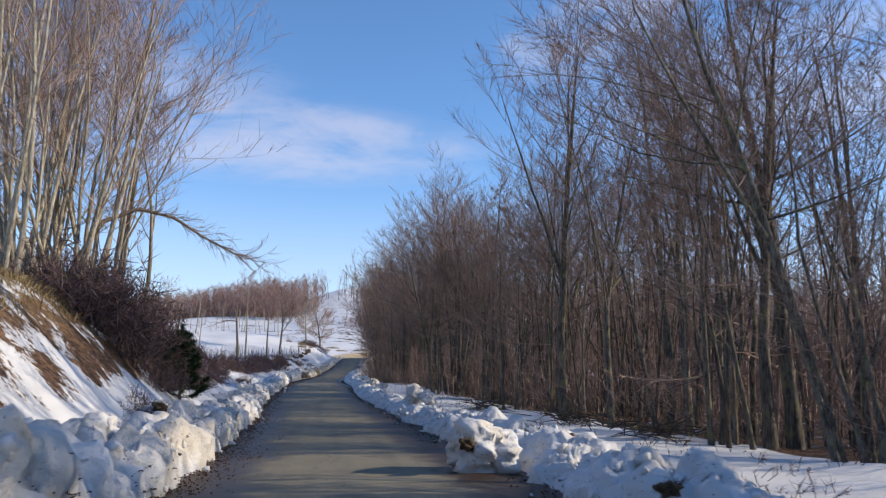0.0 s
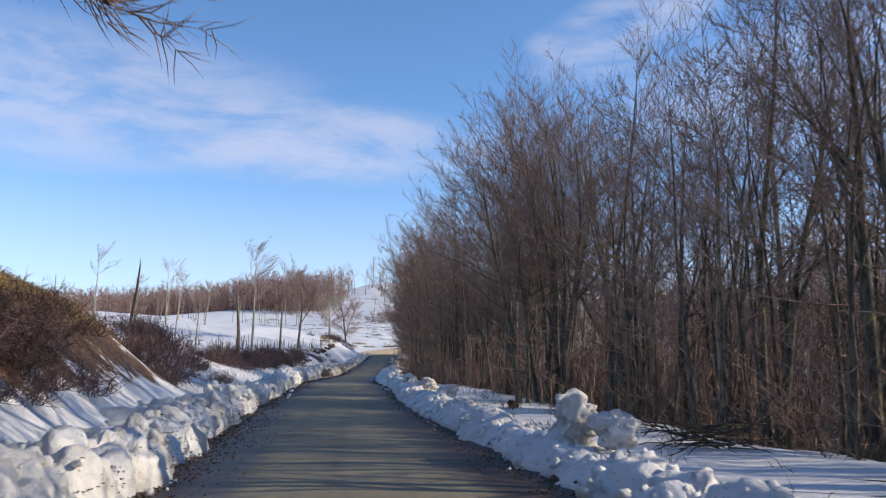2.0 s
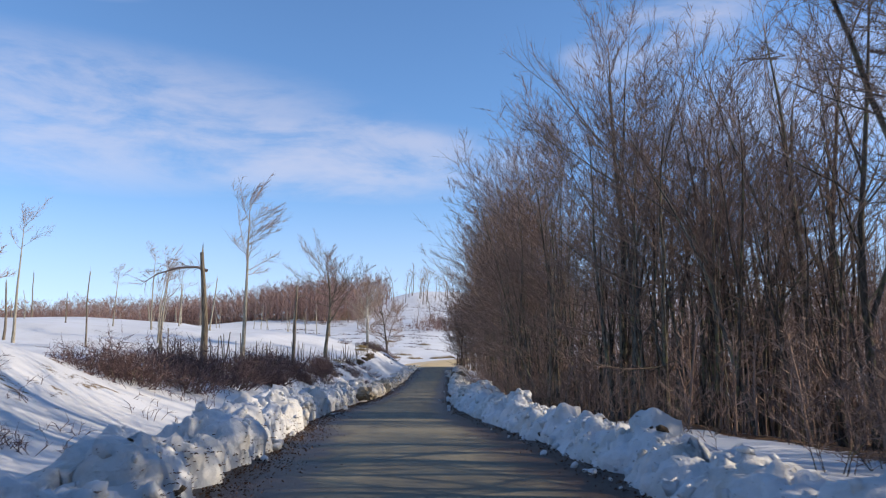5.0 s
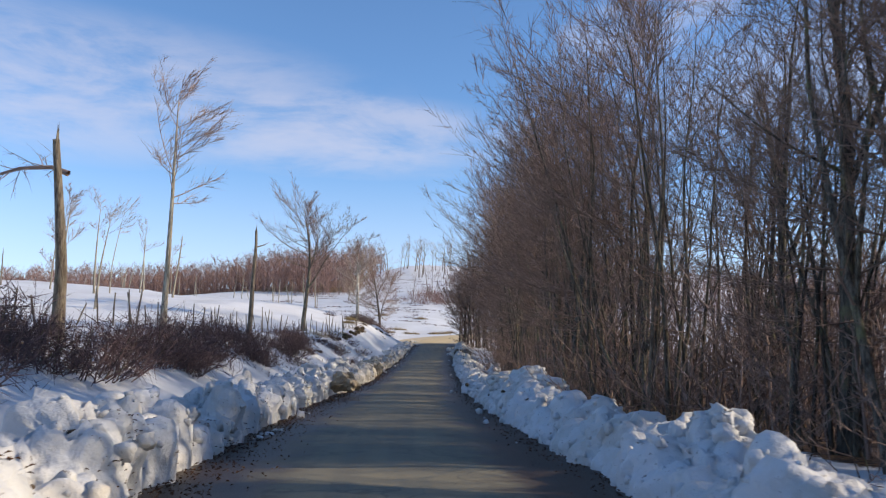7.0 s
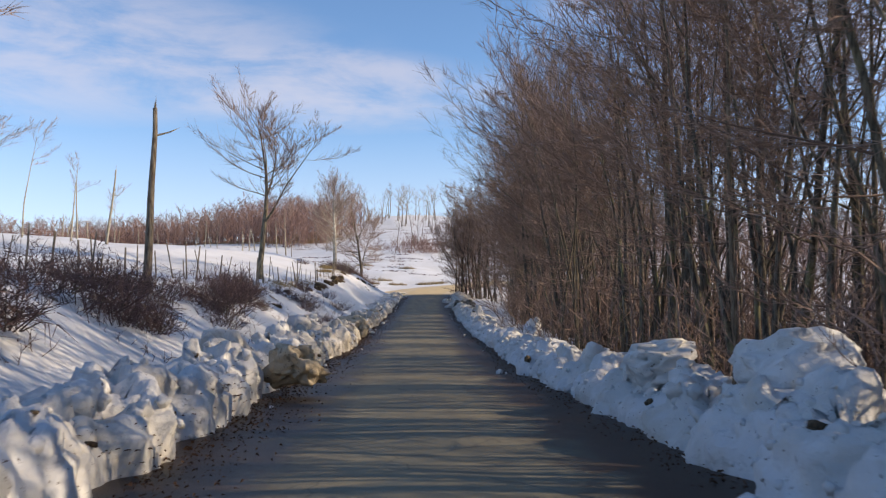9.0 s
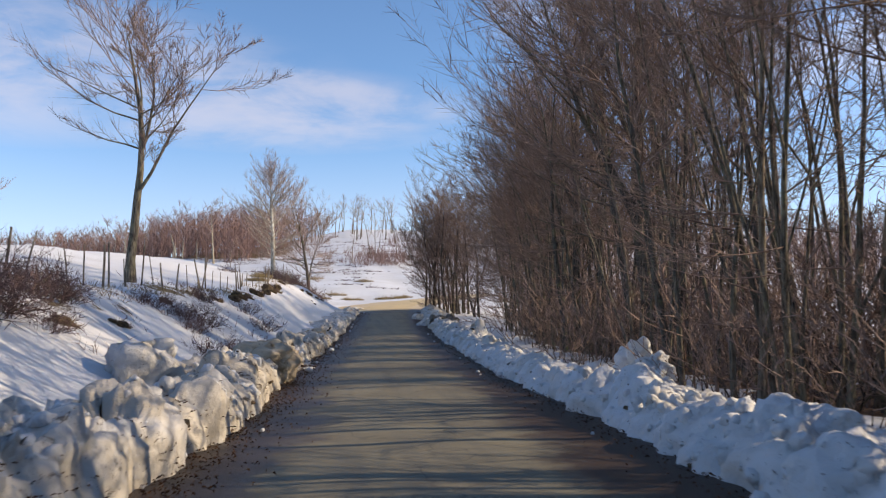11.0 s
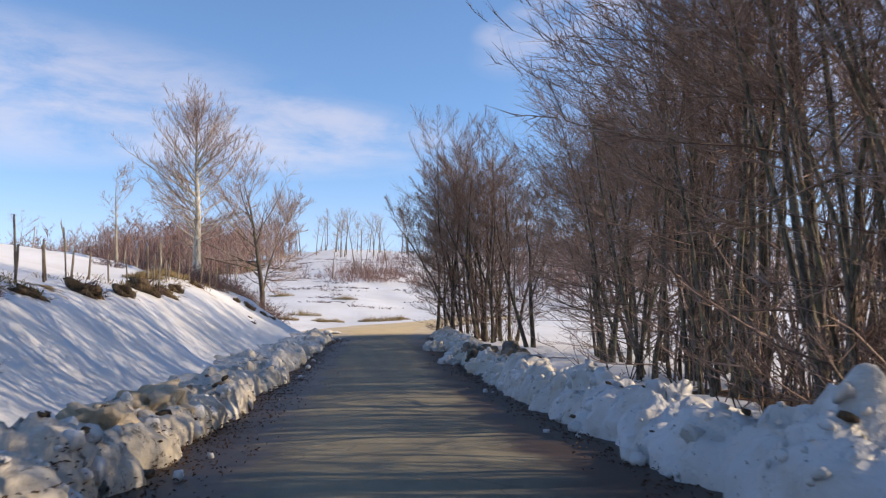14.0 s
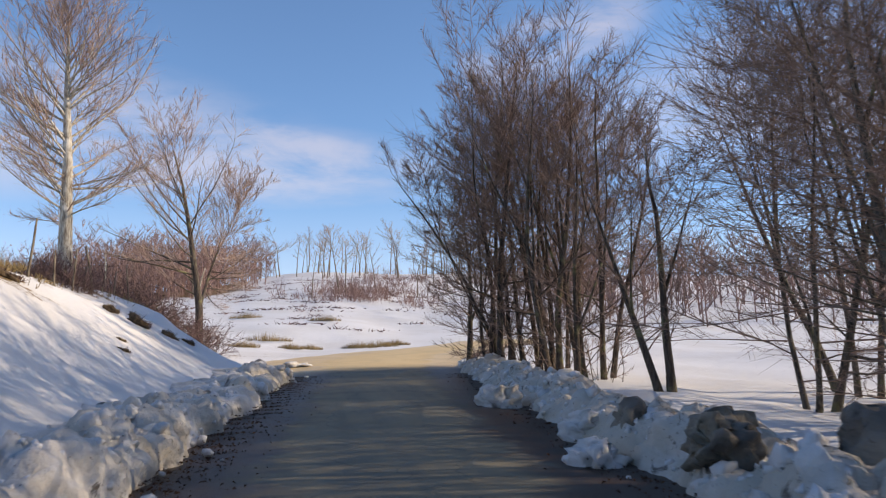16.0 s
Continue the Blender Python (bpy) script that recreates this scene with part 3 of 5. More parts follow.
def grow(seed, stems, spec):
    """Wood and twigs of a bare tree. stems: (base, direction, length, radius). Stems fork into leaders, leaders bear boughs, boughs bear twigs."""
    rng = random.Random(seed)
    wood, twigs = Limbs(), Limbs()
    fine = spec.get("fine", 0.008)
    wind = spec.get("wind")
    forks = spec.get("forks", 0)
    for base, d, length, radius in stems:
        segs = spec.get("segs", 9)
        line = limb_line(rng, base - d * 0.25, d, length, segs, spec.get("wander", 0.07), spec.get("rise", 0.12), wind and wind * spec.get("bend", 0.25))
        rad = [radius * (1.25 if i == 0 else (1 - i / segs) ** 0.85 * 0.95 + 0.05) for i in range(segs + 1)]
        wood.tube(line, rad, spec.get("sides", 7))
        # the stem itself, then its leaders: line, length, radius at the foot, share of the boughs, where the boughs begin
        axes = [(line, length, radius, 1.0 if not forks else 0.55, spec["low"])]
        for k in range(forks):
            f = spec["low"] * 0.75 + (0.72 - spec["low"] * 0.75) * (k + rng.random()) / forks
            p, dd = at_line(line, f)
            r = radius * (1 - f) ** 0.85 * rng.uniform(0.5, 0.75)
            ln = length * (1 - f) * rng.uniform(0.78, 1.02)
            d0 = turned(rng, dd, radians(rng.uniform(*spec.get("fork_a", (20, 42)))))
            d0.y *= spec.get("squash", 1.0)
            lead = limb_line(rng, p, d0.normalized(), ln, 7, 0.11, 0.42, wind)
            wood.tube(lead, [r * (1 - 0.93 * (i / 7) ** 0.9) for i in range(8)], 6)
            axes.append((lead, ln * 1.1, r, 0.62 / forks + 0.16, 0.16))
        for axis, span, thick, share, low in axes:
            count = max(3, round(spec["n1"] * share))
            for b in range(count):
                f = low + (1 - low) * ((b + rng.random()) / count) ** spec.get("bias", 0.9)
                f = min(f, 0.97)
                p, dd = at_line(axis, f)
                up_tree = (f - low) / (1 - low + 1e-6)
                reach = span * spec["len1"] * (0.42 + 0.72 * math.sin(math.pi * (0.12 + 0.85 * up_tree))) * rng.uniform(0.6, 1.1)
                a_lo, a_hi = spec["a1"]
                d1 = turned(rng, dd, radians(a_hi + (a_lo - a_hi) * up_tree + rng.uniform(-16, 14)))
                if spec.get("aim") is not None and d1.dot(spec["aim"]) < -0.2 and rng.random() < 0.6:
                    d1 = (d1 + spec["aim"] * 0.9).normalized()
                if "squash" in spec:
                    d1 = Vector((d1.x, d1.y * spec["squash"], d1.z)).normalized()
                r1 = min(max(thick * (1 - f) ** 0.8 * 0.40, fine * 1.5), 0.006 + reach * 0.0095)
                l1 = limb_line(rng, p, d1, reach, 5, spec.get("crook", 0.13), spec["up"], wind)
                (wood if r1 > 0.024 else twigs).tube(l1, [r1, r1 * 0.8, r1 * 0.62, r1 * 0.45, r1 * 0.3, fine * 0.4], 4 if r1 > 0.024 else 3)
                side = l1[-1] - l1[0]
                flat = side.cross(Vector((0, 0, 1)))
                flat = flat.normalized() if flat.length > 1e-4 else Vector((1, 0, 0))
                for c in range(spec["n2"]):
                    f2 = 0.14 + 0.84 * (c + rng.random()) / spec["n2"]
                    p2, dd2 = at_line(l1, f2)
                    ang = radians(rng.uniform(*spec["a2"]))
                    out = (flat * (1 if c % 2 else -1) + Vector((0, 0, rng.uniform(-0.2, 0.9)))).normalized()
                    d2 = (dd2 * math.cos(ang) + out * math.sin(ang)).normalized()
                    len2 = reach * spec["len2"] * (1.15 - 0.75 * f2) * rng.uniform(0.6, 1.25)
                    r2 = min(max(r1 * (1 - f2) * 0.5, fine), 0.02)
                    l2 = limb_line(rng, p2, d2, len2, 2, 0.15, spec["up"] * 0.7, wind)
                    if r2 > 0.013:
                        twigs.tube(l2, [r2, r2 * 0.75, fine * 0.35], 3)
                    else:
                        twigs.ribbon(l2, [r2 * 1.1, r2 * 0.85], rng)
                    for e in range(round(spec["n3"] * 0.7)):
                        f3 = 0.10 + 0.86 * (e + rng.random()) / spec["n3"]
                        p3, dd3 = at_line(l2, f3)
                        d3 = turned(rng, dd3, radians(rng.uniform(14, 50)))
                        d3 = (d3 + Vector((0, 0, spec["up"] * 0.3)) + (wind * 0.5 if wind else Vector())).normalized()
                        len3 = max(0.22, len2 * spec.get("len3", 0.5)) * rng.uniform(0.5, 1.3)
                        twigs.ribbon([p3, p3 + d3 * len3], [fine * 0.8], rng)
    return wood, twigs


def bare_tree(name, seed, stems, spec, bark, twig, label, category="tree", group=""):
    ob = tagged(new(name), label, category, group)
    wood, twigs = grow(seed, stems, spec)
    child("trunk", wood.mesh("trunk", bark), ob)
    if twigs.f:
        child("crown", twigs.mesh("crown", twig), ob)
    return ob


def fan(seed, n, h, r, spread_deg, gap=0.25):
    """Stems of a coppiced clump."""
    rng = random.Random(seed)
    out = []
    for i in range(n):
        a = 2 * math.pi * (i + rng.random() * 0.7) / n
        t = radians(spread_deg) * rng.uniform(0.3, 1.0)
        d = Vector((math.cos(a) * math.sin(t), math.sin(a) * math.sin(t), math.cos(t)))
        out.append((Vector((math.cos(a) * gap, math.sin(a) * gap, 0)) * rng.uniform(0.4, 1.6), d, h * rng.uniform(0.72, 1.08), r * rng.uniform(0.65, 1.15)))
    return out


def upright(seed, h, r, lean=3.0):
    rng = random.Random(seed)
    a, t = rng.uniform(0, 6.28), radians(rng.uniform(0, lean))
    return [(Vector(), Vector((math.cos(a) * math.sin(t), math.sin(a) * math.sin(t), math.cos(t))), h, r)]


# crowns flattened along the ranks, so that sunlight stripes the road between them
TALL = dict(n1=28, n2=10, n3=12, low=0.34, len1=0.34, a1=(28, 66), a2=(22, 54), len2=0.48, len3=0.65, up=0.26, fine=0.0062, forks=3, fork_a=(16, 36), squash=0.5)
TALL_FAR = dict(TALL, n1=18, n2=7, n3=5, fine=0.0085, low=0.32, forks=2, squash=0.35)
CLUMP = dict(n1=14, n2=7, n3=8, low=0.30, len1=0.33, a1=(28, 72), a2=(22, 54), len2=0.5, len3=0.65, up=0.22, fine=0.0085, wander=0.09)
EDGE = dict(n1=19, n2=9, n3=10, low=0.20, len1=0.42, a1=(36, 88), a2=(22, 54), len2=0.46, len3=0.65, up=0.16, fine=0.0062, wander=0.11, aim=Vector((-1, 0, 0)), bias=1.0, forks=2, fork_a=(18, 40), squash=0.45)
POLE = dict(n1=17, n2=7, n3=9, low=0.26, len1=0.28, a1=(30, 72), a2=(22, 54), len2=0.5, len3=0.65, up=0.20, fine=0.007, sides=6, forks=1, fork_a=(12, 30), squash=0.5, wander=0.09)
POLE_FAR = dict(POLE, low=0.24, n1=14, n2=6, n3=5, fine=0.0085, sides=5, squash=0.35)
THICKET = dict(n1=4, n2=4, n3=3, low=0.10, len1=0.45, a1=(20, 60), a2=(22, 54), len2=0.55, len3=0.6, up=0.2, fine=0.009, sides=3, segs=3, wander=0.16)

WOOD_GROUP = "bare trees of the roadside wood"
protos = {k: [] for k in ("tall", "edge", "clump", "pole", "far_pole", "far_tall", "stemmy", "thicket", "thorn")}


def spot(x, y, turn=0.0, scale=1.0, sink=0.05, tall=1.0, lean=(0, 0)):
    m = Matrix.Translation((x, y, land_at(x, y) - sink)) @ pose(0, 0, 0, lean[0], lean[1], turn)
    return m @ Matrix.Diagonal((scale, scale, scale * tall, 1))


def make_protos():
    for i in range(5):
        protos["tall"].append(lambda i=i: bare_tree("beech_tree", 100 + i, upright(i, 12.5, 0.15, 4) if i % 2 else fan(40 + i, 2 + i // 4, 12.0, 0.13, 8, 0.3), TALL if i % 2 else dict(TALL, n1=15, forks=2),
                                                    BARK, TWIG, "tall bare beech tree with grey bark at the wood edge", group=WOOD_GROUP))
    for i in range(5):
        protos["edge"].append(lambda i=i: bare_tree("coppiced_tree", 200 + i, fan(60 + i, 2 + i % 3, 9.5, 0.085, 10, 0.3), EDGE, BARK, TWIG,
                                                    "many-stemmed bare coppiced hornbeam spreading over the verge", group=WOOD_GROUP))
    for i in range(5):
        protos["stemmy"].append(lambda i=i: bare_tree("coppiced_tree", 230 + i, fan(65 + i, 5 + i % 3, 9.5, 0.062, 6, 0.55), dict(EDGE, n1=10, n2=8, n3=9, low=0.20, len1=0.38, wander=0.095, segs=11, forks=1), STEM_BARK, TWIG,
                                                      "many-stemmed bare hornbeam with sunlit grey-green stems", group=WOOD_GROUP))
    for i in range(4):
        protos["clump"].append(lambda i=i: bare_tree("coppiced_tree", 250 + i, fan(70 + i, 4 + i % 2, 10.0, 0.075, 9, 0.3), dict(CLUMP, n1=10, n2=6, n3=5, low=0.24, forks=1, squash=0.35), BARK, TWIG,
                                                     "many-stemmed bare coppiced hornbeam with fine brown twigs", group=WOOD_GROUP))
    for i in range(5):
        protos["pole"].append(lambda i=i: bare_tree("young_tree", 300 + i, upright(80 + i, 9.0, 0.058, 6), POLE, BARK if i % 2 else DEAD_WOOD, TWIG,
                                                    "slender bare young tree in a dense wood", group=WOOD_GROUP))
    for i in range(4):
        protos["far_pole"].append(lambda i=i: bare_tree("young_tree", 330 + i, upright(84 + i, 9.5, 0.065, 6), POLE_FAR, BARK if i % 2 else DARK_BARK, TWIG,
                                                        "slender bare young tree deep in the wood", group=WOOD_GROUP))
    for i in range(4):
        protos["far_tall"].append(lambda i=i: bare_tree("beech_tree", 130 + i, upright(20 + i, 12.5, 0.13, 4), TALL_FAR, BARK, TWIG,
                                                        "tall bare beech tree deep in the wood", group=WOOD_GROUP))
    for i in range(4):
        protos["thicket"].append(lambda i=i: bare_tree("shrub", 400 + i, fan(90 + i, 6, 2.6, 0.016, 40, 0.4), THICKET, DARK_BARK, TWIG,
                                                       "leafless brown undergrowth shrub under the trees", "shrub", "undergrowth of the wood"))
    for i in range(5):
        protos["thorn"].append(lambda i=i: thorn_bush(500 + i))


def thorn_bush(seed):
    """A rounded tangle of thin dark shoots."""
    rng = random.Random(seed)
    ob = tagged(new("thorn_bush"), "dense dark red-brown thorn bush on the snowy bank", "bush", "thorn bushes on the bank")
    stems, twigs = Limbs(), Limbs()
    for k in range(88):
        a, d = rng.uniform(0, 6.28), 0.75 * rng.random() ** 0.6
        p = Vector((math.cos(a) * d, math.sin(a) * d, -0.06))
        tilt = Vector((math.cos(a) * d * 1.1 + rng.gauss(0, 0.55), math.sin(a) * d * 1.1 + rng.gauss(0, 0.55), 1)).normalized()
        ln = (1.25 - 0.75 * d) * rng.uniform(0.7, 1.1)
        line = limb_line(rng, p, tilt, ln, 2, 0.35, 0.0)
        if k % 4 == 0:
            stems.tube(line, [0.012, 0.009, 0.003], 3)
        else:
            twigs.ribbon(line, [0.010, 0.008], rng)
        for _ in range(11):
            q, dd = at_line(line, rng.uniform(0.2, 1.0))
            twigs.ribbon([q, q + turned(rng, dd, radians(rng.uniform(25, 90))) * rng.uniform(0.12, 0.42)], [0.0075], rng)
    child("stem", stems.mesh("stem", DARK_BARK), ob)
    child("crown", twigs.mesh("crown", RED_TWIG), ob)
    return ob


make_protos()
made = {}


def plant(kind, i, m):
    """Builds a kind of tree the first time and copies it after that."""
    i %= len(protos[kind])
    if (kind, i) not in made:
        ob = protos[kind][i]()
        made[kind, i] = ob
        ob.matrix_basis = m
        return ob
    src = made[kind, i]
    keep = src.matrix_basis.copy()
    src.matrix_basis = Matrix.Identity(4)
    ob = copy_thing(src, m)
    src.matrix_basis = keep
    return ob


def wood_edge(y):
    return float(np.interp(y, [-20, 0, 10, 24, 42, 47, 55, 62, 70, 80, 100, 112, 128], [9.5, 9.0, 8.6, 8.0, 8.0, 7.0, 7.4, 6.4, 5.5, 5.1, 5.2, 5.9, 6.6]))


def wood_depth(y):
    return float(np.interp(y, [-20, 60, 90, 105, 118, 128], [10.5, 10, 8, 5, 3.5, 2]))


def sun_rank(rng, y, deep):
    """Sets trees in loose ranks along the sun's direction, so light stripes the road."""
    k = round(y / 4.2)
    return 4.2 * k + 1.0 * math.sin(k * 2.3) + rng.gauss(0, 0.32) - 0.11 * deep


def build_wood():
    rng = random.Random(11)
    y, n = -16.0, 0
    while y < 121.5:
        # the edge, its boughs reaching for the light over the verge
        x, yy, _ = along(min(sun_rank(rng, y, 0.0), 121.5), wood_edge(y) + rng.uniform(-0.3, 1.4))
        kind = rng.choices(["edge" if y < 66 or 78 < y < 86 else "stemmy", "tall", "pole"], [0.50, 0.22, 0.28])[0]
        turn = rng.uniform(-25, 25)
        plant(kind, n, spot(x, yy, turn, rng.uniform(0.85, 1.12), 0.1, rng.uniform(0.92, 1.1) * (1.12 if 70 < y < 108 else 1.0)))
        n += 1
        y += rng.uniform(1.6, 3.0) if 38 < y < 60 or 93 < y < 104 else rng.uniform(1.1, 2.1)
    for _ in range(80):
        y = rng.uniform(-18, 112)
        deep = 1.4 + wood_depth(y) * rng.random() ** 0.9
        x, yy, _ = along(sun_rank(rng, y, deep), wood_edge(y) + deep)
        kind = rng.choices(["far_tall", "clump", "far_pole"], [0.30, 0.34, 0.36])[0]
        low = 0.68 + 0.04 * deep if y < 56 or y > 67 else 0.9
        plant(kind, rng.randrange(6), spot(x, yy, rng.choice((0, 180)) + rng.uniform(-20, 20), min(1.0, low) * rng.uniform(0.9, 1.15), 0.1, rng.uniform(0.95, 1.15)))
    for n in range(93):
        y = rng.uniform(-8, 98) if n < 60 else rng.uniform(58.5, 66.5)
        deep = rng.uniform(0.0, 6.0)
        x, yy, _ = along(sun_rank(rng, y, deep), wood_edge(y) + deep)
        plant("far_pole", rng.randrange(4), spot(x, yy, rng.choice((0, 180)) + rng.uniform(-20, 20), rng.uniform(0.65, 0.95) if n < 60 else rng.uniform(0.55, 0.8), 0.1, rng.uniform(0.9, 1.2), (rng.gauss(0, 3), rng.gauss(0, 3))))
    for n in range(12):
        y = rng.uniform(19, 30) if n < 4 else rng.uniform(29, 42) if n < 6 else rng.uniform(62, 73)
        x, yy, _ = along(y, rng.uniform(9.5, 14.0))
        plant("tall" if n % 2 else "edge", n, spot(x, yy, rng.uniform(0, 360), rng.uniform(1.0, 1.15), 0.1, rng.uniform(1.0, 1.15)))
    # added trees, mostly out of view, that cast shade on the banks here
    for n in range(6):
        plant(("edge", "tall", "clump")[n % 3], n + 1, spot(11.2 + 1.3 * n + rng.uniform(-0.4, 0.4), 118.2 + (n * 2.3) % 5.6, rng.uniform(0, 360), rng.uniform(0.8, 0.95), 0.1))
    for n, (x, y) in enumerate(((8.7, 121.4), (10.0, 123.6))):
        plant(("edge", "clump")[n % 2], n, spot(x, y, rng.uniform(-25, 25), rng.uniform(0.85, 0.95), 0.1))
    for n in range(34):
        y = rng.uniform(88, 116)
        deep = rng.uniform(0.3, 4.0)
        x, yy, _ = along(sun_rank(rng, y, deep), wood_edge(y) + deep)
        plant("pole", rng.randrange(5), spot(x, yy, rng.uniform(0, 360), rng.uniform(0.8, 1.05), 0.1, rng.uniform(0.9, 1.2), (rng.gauss(0, 4), rng.gauss(0, 4))))
    for n in range(34):
        y = rng.uniform(88, 117) if n < 20 else rng.uniform(107, 121.5)
        x, yy, _ = along(y, wood_edge(y) + rng.uniform(-1.0, 4.5 if n < 24 else 0.4))
        plant("thicket", rng.randrange(4), spot(x, yy, rng.uniform(0, 360), rng.uniform(0.8, 1.2), 0.05))
    for n in range(55):
        y = rng.uniform(50, 117)
        x, yy, _ = along(y, wood_edge(y) + rng.uniform(-1.6, 0.6))
        plant("thicket", rng.randrange(4), spot(x, yy, rng.uniform(0, 360), rng.uniform(0.4, 0.8), 0.05))
    for _ in range(95):
        y = rng.uniform(-5, 112)
        x, yy, _ = along(y, wood_edge(y) + 0.3 + wood_depth(y) * 0.7 * rng.random() ** 1.4)
        plant("thicket", rng.randrange(4), spot(x, yy, rng.uniform(0, 360), rng.uniform(0.7, 1.35), 0.05))


def saplings():
    """Thin young growth deeper in the wood, too dense to count."""
    rng = random.Random(19)
    limbs = Limbs()
    for n in range(2150):
        near, brush = n >= 820, n >= 1700
        y = rng.uniform(-8, 121) if near else rng.uniform(-16, 108)
        deep = rng.uniform(2.5, 15.0) * (1 if y < 108 else 0.5) if near else rng.uniform(12.0, 33.0)
        if brush:
            y, deep = rng.uniform(40, 121), rng.uniform(0.2, 5.0)
        x, yy, z = along(y, wood_edge(y) + deep)
        h = rng.uniform(1.8, 3.4) if brush else rng.uniform(0.28, 0.42) * (5.0 + deep) if near else min(13.0, rng.uniform(0.36, 0.47) * (7.0 + deep))
        line = limb_line(rng, Vector((x, yy, z - 0.1)), Vector((rng.gauss(0, 0.07), rng.gauss(0, 0.07), 1)).normalized(), h, 4, 0.05, 0.05)
        r = rng.uniform(0.018, 0.04) if near else rng.uniform(0.035, 0.075)
        limbs.tube(line, [r, r * 0.8, r * 0.6, r * 0.4, 0.01], 4)
        for b in range(12):
            f = rng.uniform(0.12, 0.96)
            p, d = at_line(line, f)
            reach = h * 0.24 * (1.15 - 0.8 * f) * rng.uniform(0.6, 1.2)
            l1 = limb_line(rng, p, turned(rng, d, radians(rng.uniform(30, 65))), reach, 2, 0.12, 0.25)
            limbs.ribbon(l1, [0.018, 0.014], rng)
            for _ in range(6):
                q, dd = at_line(l1, rng.uniform(0.1, 0.95))
                limbs.ribbon([q, q + turned(rng, dd, radians(rng.uniform(20, 50))) * reach * rng.uniform(0.25, 0.6)], [0.012], rng)
    tagged(new("saplings", limbs.mesh("saplings", TWIG)), "dense brown leafless saplings deep in the wood", "saplings", kind="stuff")


saplings()
build_wood()


SPREAD = dict(n1=26, n2=10, n3=11, low=0.40, len1=0.50, a1=(40, 80), a2=(22, 54), len2=0.36, len3=0.65, up=0.22, fine=0.009, wander=0.06, aim=Vector((-1, 0, 0.1)), bias=1.0)


def overhanging_trees():
    """Broad beeches whose boughs reach over the road."""
    for i, (x, y, h, n, r) in enumerate(((7.2, 49.0, 11.5, 2, 0.14), (6.5, 46.6, 10.5, 3, 0.10), (8.4, 53.5, 10.5, 2, 0.13), (4.8, 75.4, 11.0, 2, 0.085), (4.9, 82.6, 11.0, 3, 0.08), (5.2, 90.0, 11.0, 2, 0.085), (5.2, 97.5, 9.8, 2, 0.085), (5.5, 106.5, 9.6, 2, 0.085), (7.0, 103.4, 11.0, 2, 0.15), (6.6, 113.5, 10.0, 3, 0.085), (6.8, 116.8, 10.0, 3, 0.09))):
        ob = bare_tree("beech_tree", 980 + i, fan(190 + i, n, h, r, 12, 0.3), SPREAD, BARK, TWIG, "broad bare beech with boughs reaching over the road", group=WOOD_GROUP)
        ob.matrix_basis = spot(x, y, 0, 1.0, 0.1)


overhanging_trees()


def old_trees():
    """The stout trees that stand out at the wood's edge."""
    label = "stout grey-barked beech at the edge of the wood"
    for i, (x, y, lean, h, r, low) in enumerate(((10.6, 17.9, (-0.02, 0), 13.0, 0.19, 0.35), (9.0, 13.8, (-0.23, 0.05), 12.0, 0.12, 0.40), (8.24, 23.9, (-0.01, 0), 12.0, 0.11, 0.25),
                                                 (11.0, 50.5, (-0.05, 0), 12.5, 0.26, 0.16), (5.3, 45.8, (-0.06, 0), 9.0, 0.12, 0.30), (6.9, 102.4, (-0.16, 0.02), 12.5, 0.25, 0.22),
                                                 (7.5, 102.9, (0.02, 0), 12.0, 0.17, 0.25), (7.3, 114.8, (-0.04, 0), 9.5, 0.12, 0.25))):
        ob = bare_tree("beech_tree", 960 + i, [(Vector(), Vector((lean[0], lean[1], 1)).normalized(), h, r)], dict(TALL, n1=30, low=low, len1=0.40, a1=(35, 75)), BARK, TWIG, label, group=WOOD_GROUP)
        ob.matrix_basis = spot(x, y, 0, 1.0, 0.1)


old_trees()


# ---------------------------------------------------------------- single trees
def tip_up(x, y, ob, turn=0.0):
    ob.matrix_basis = spot(x, y, turn)
    return ob


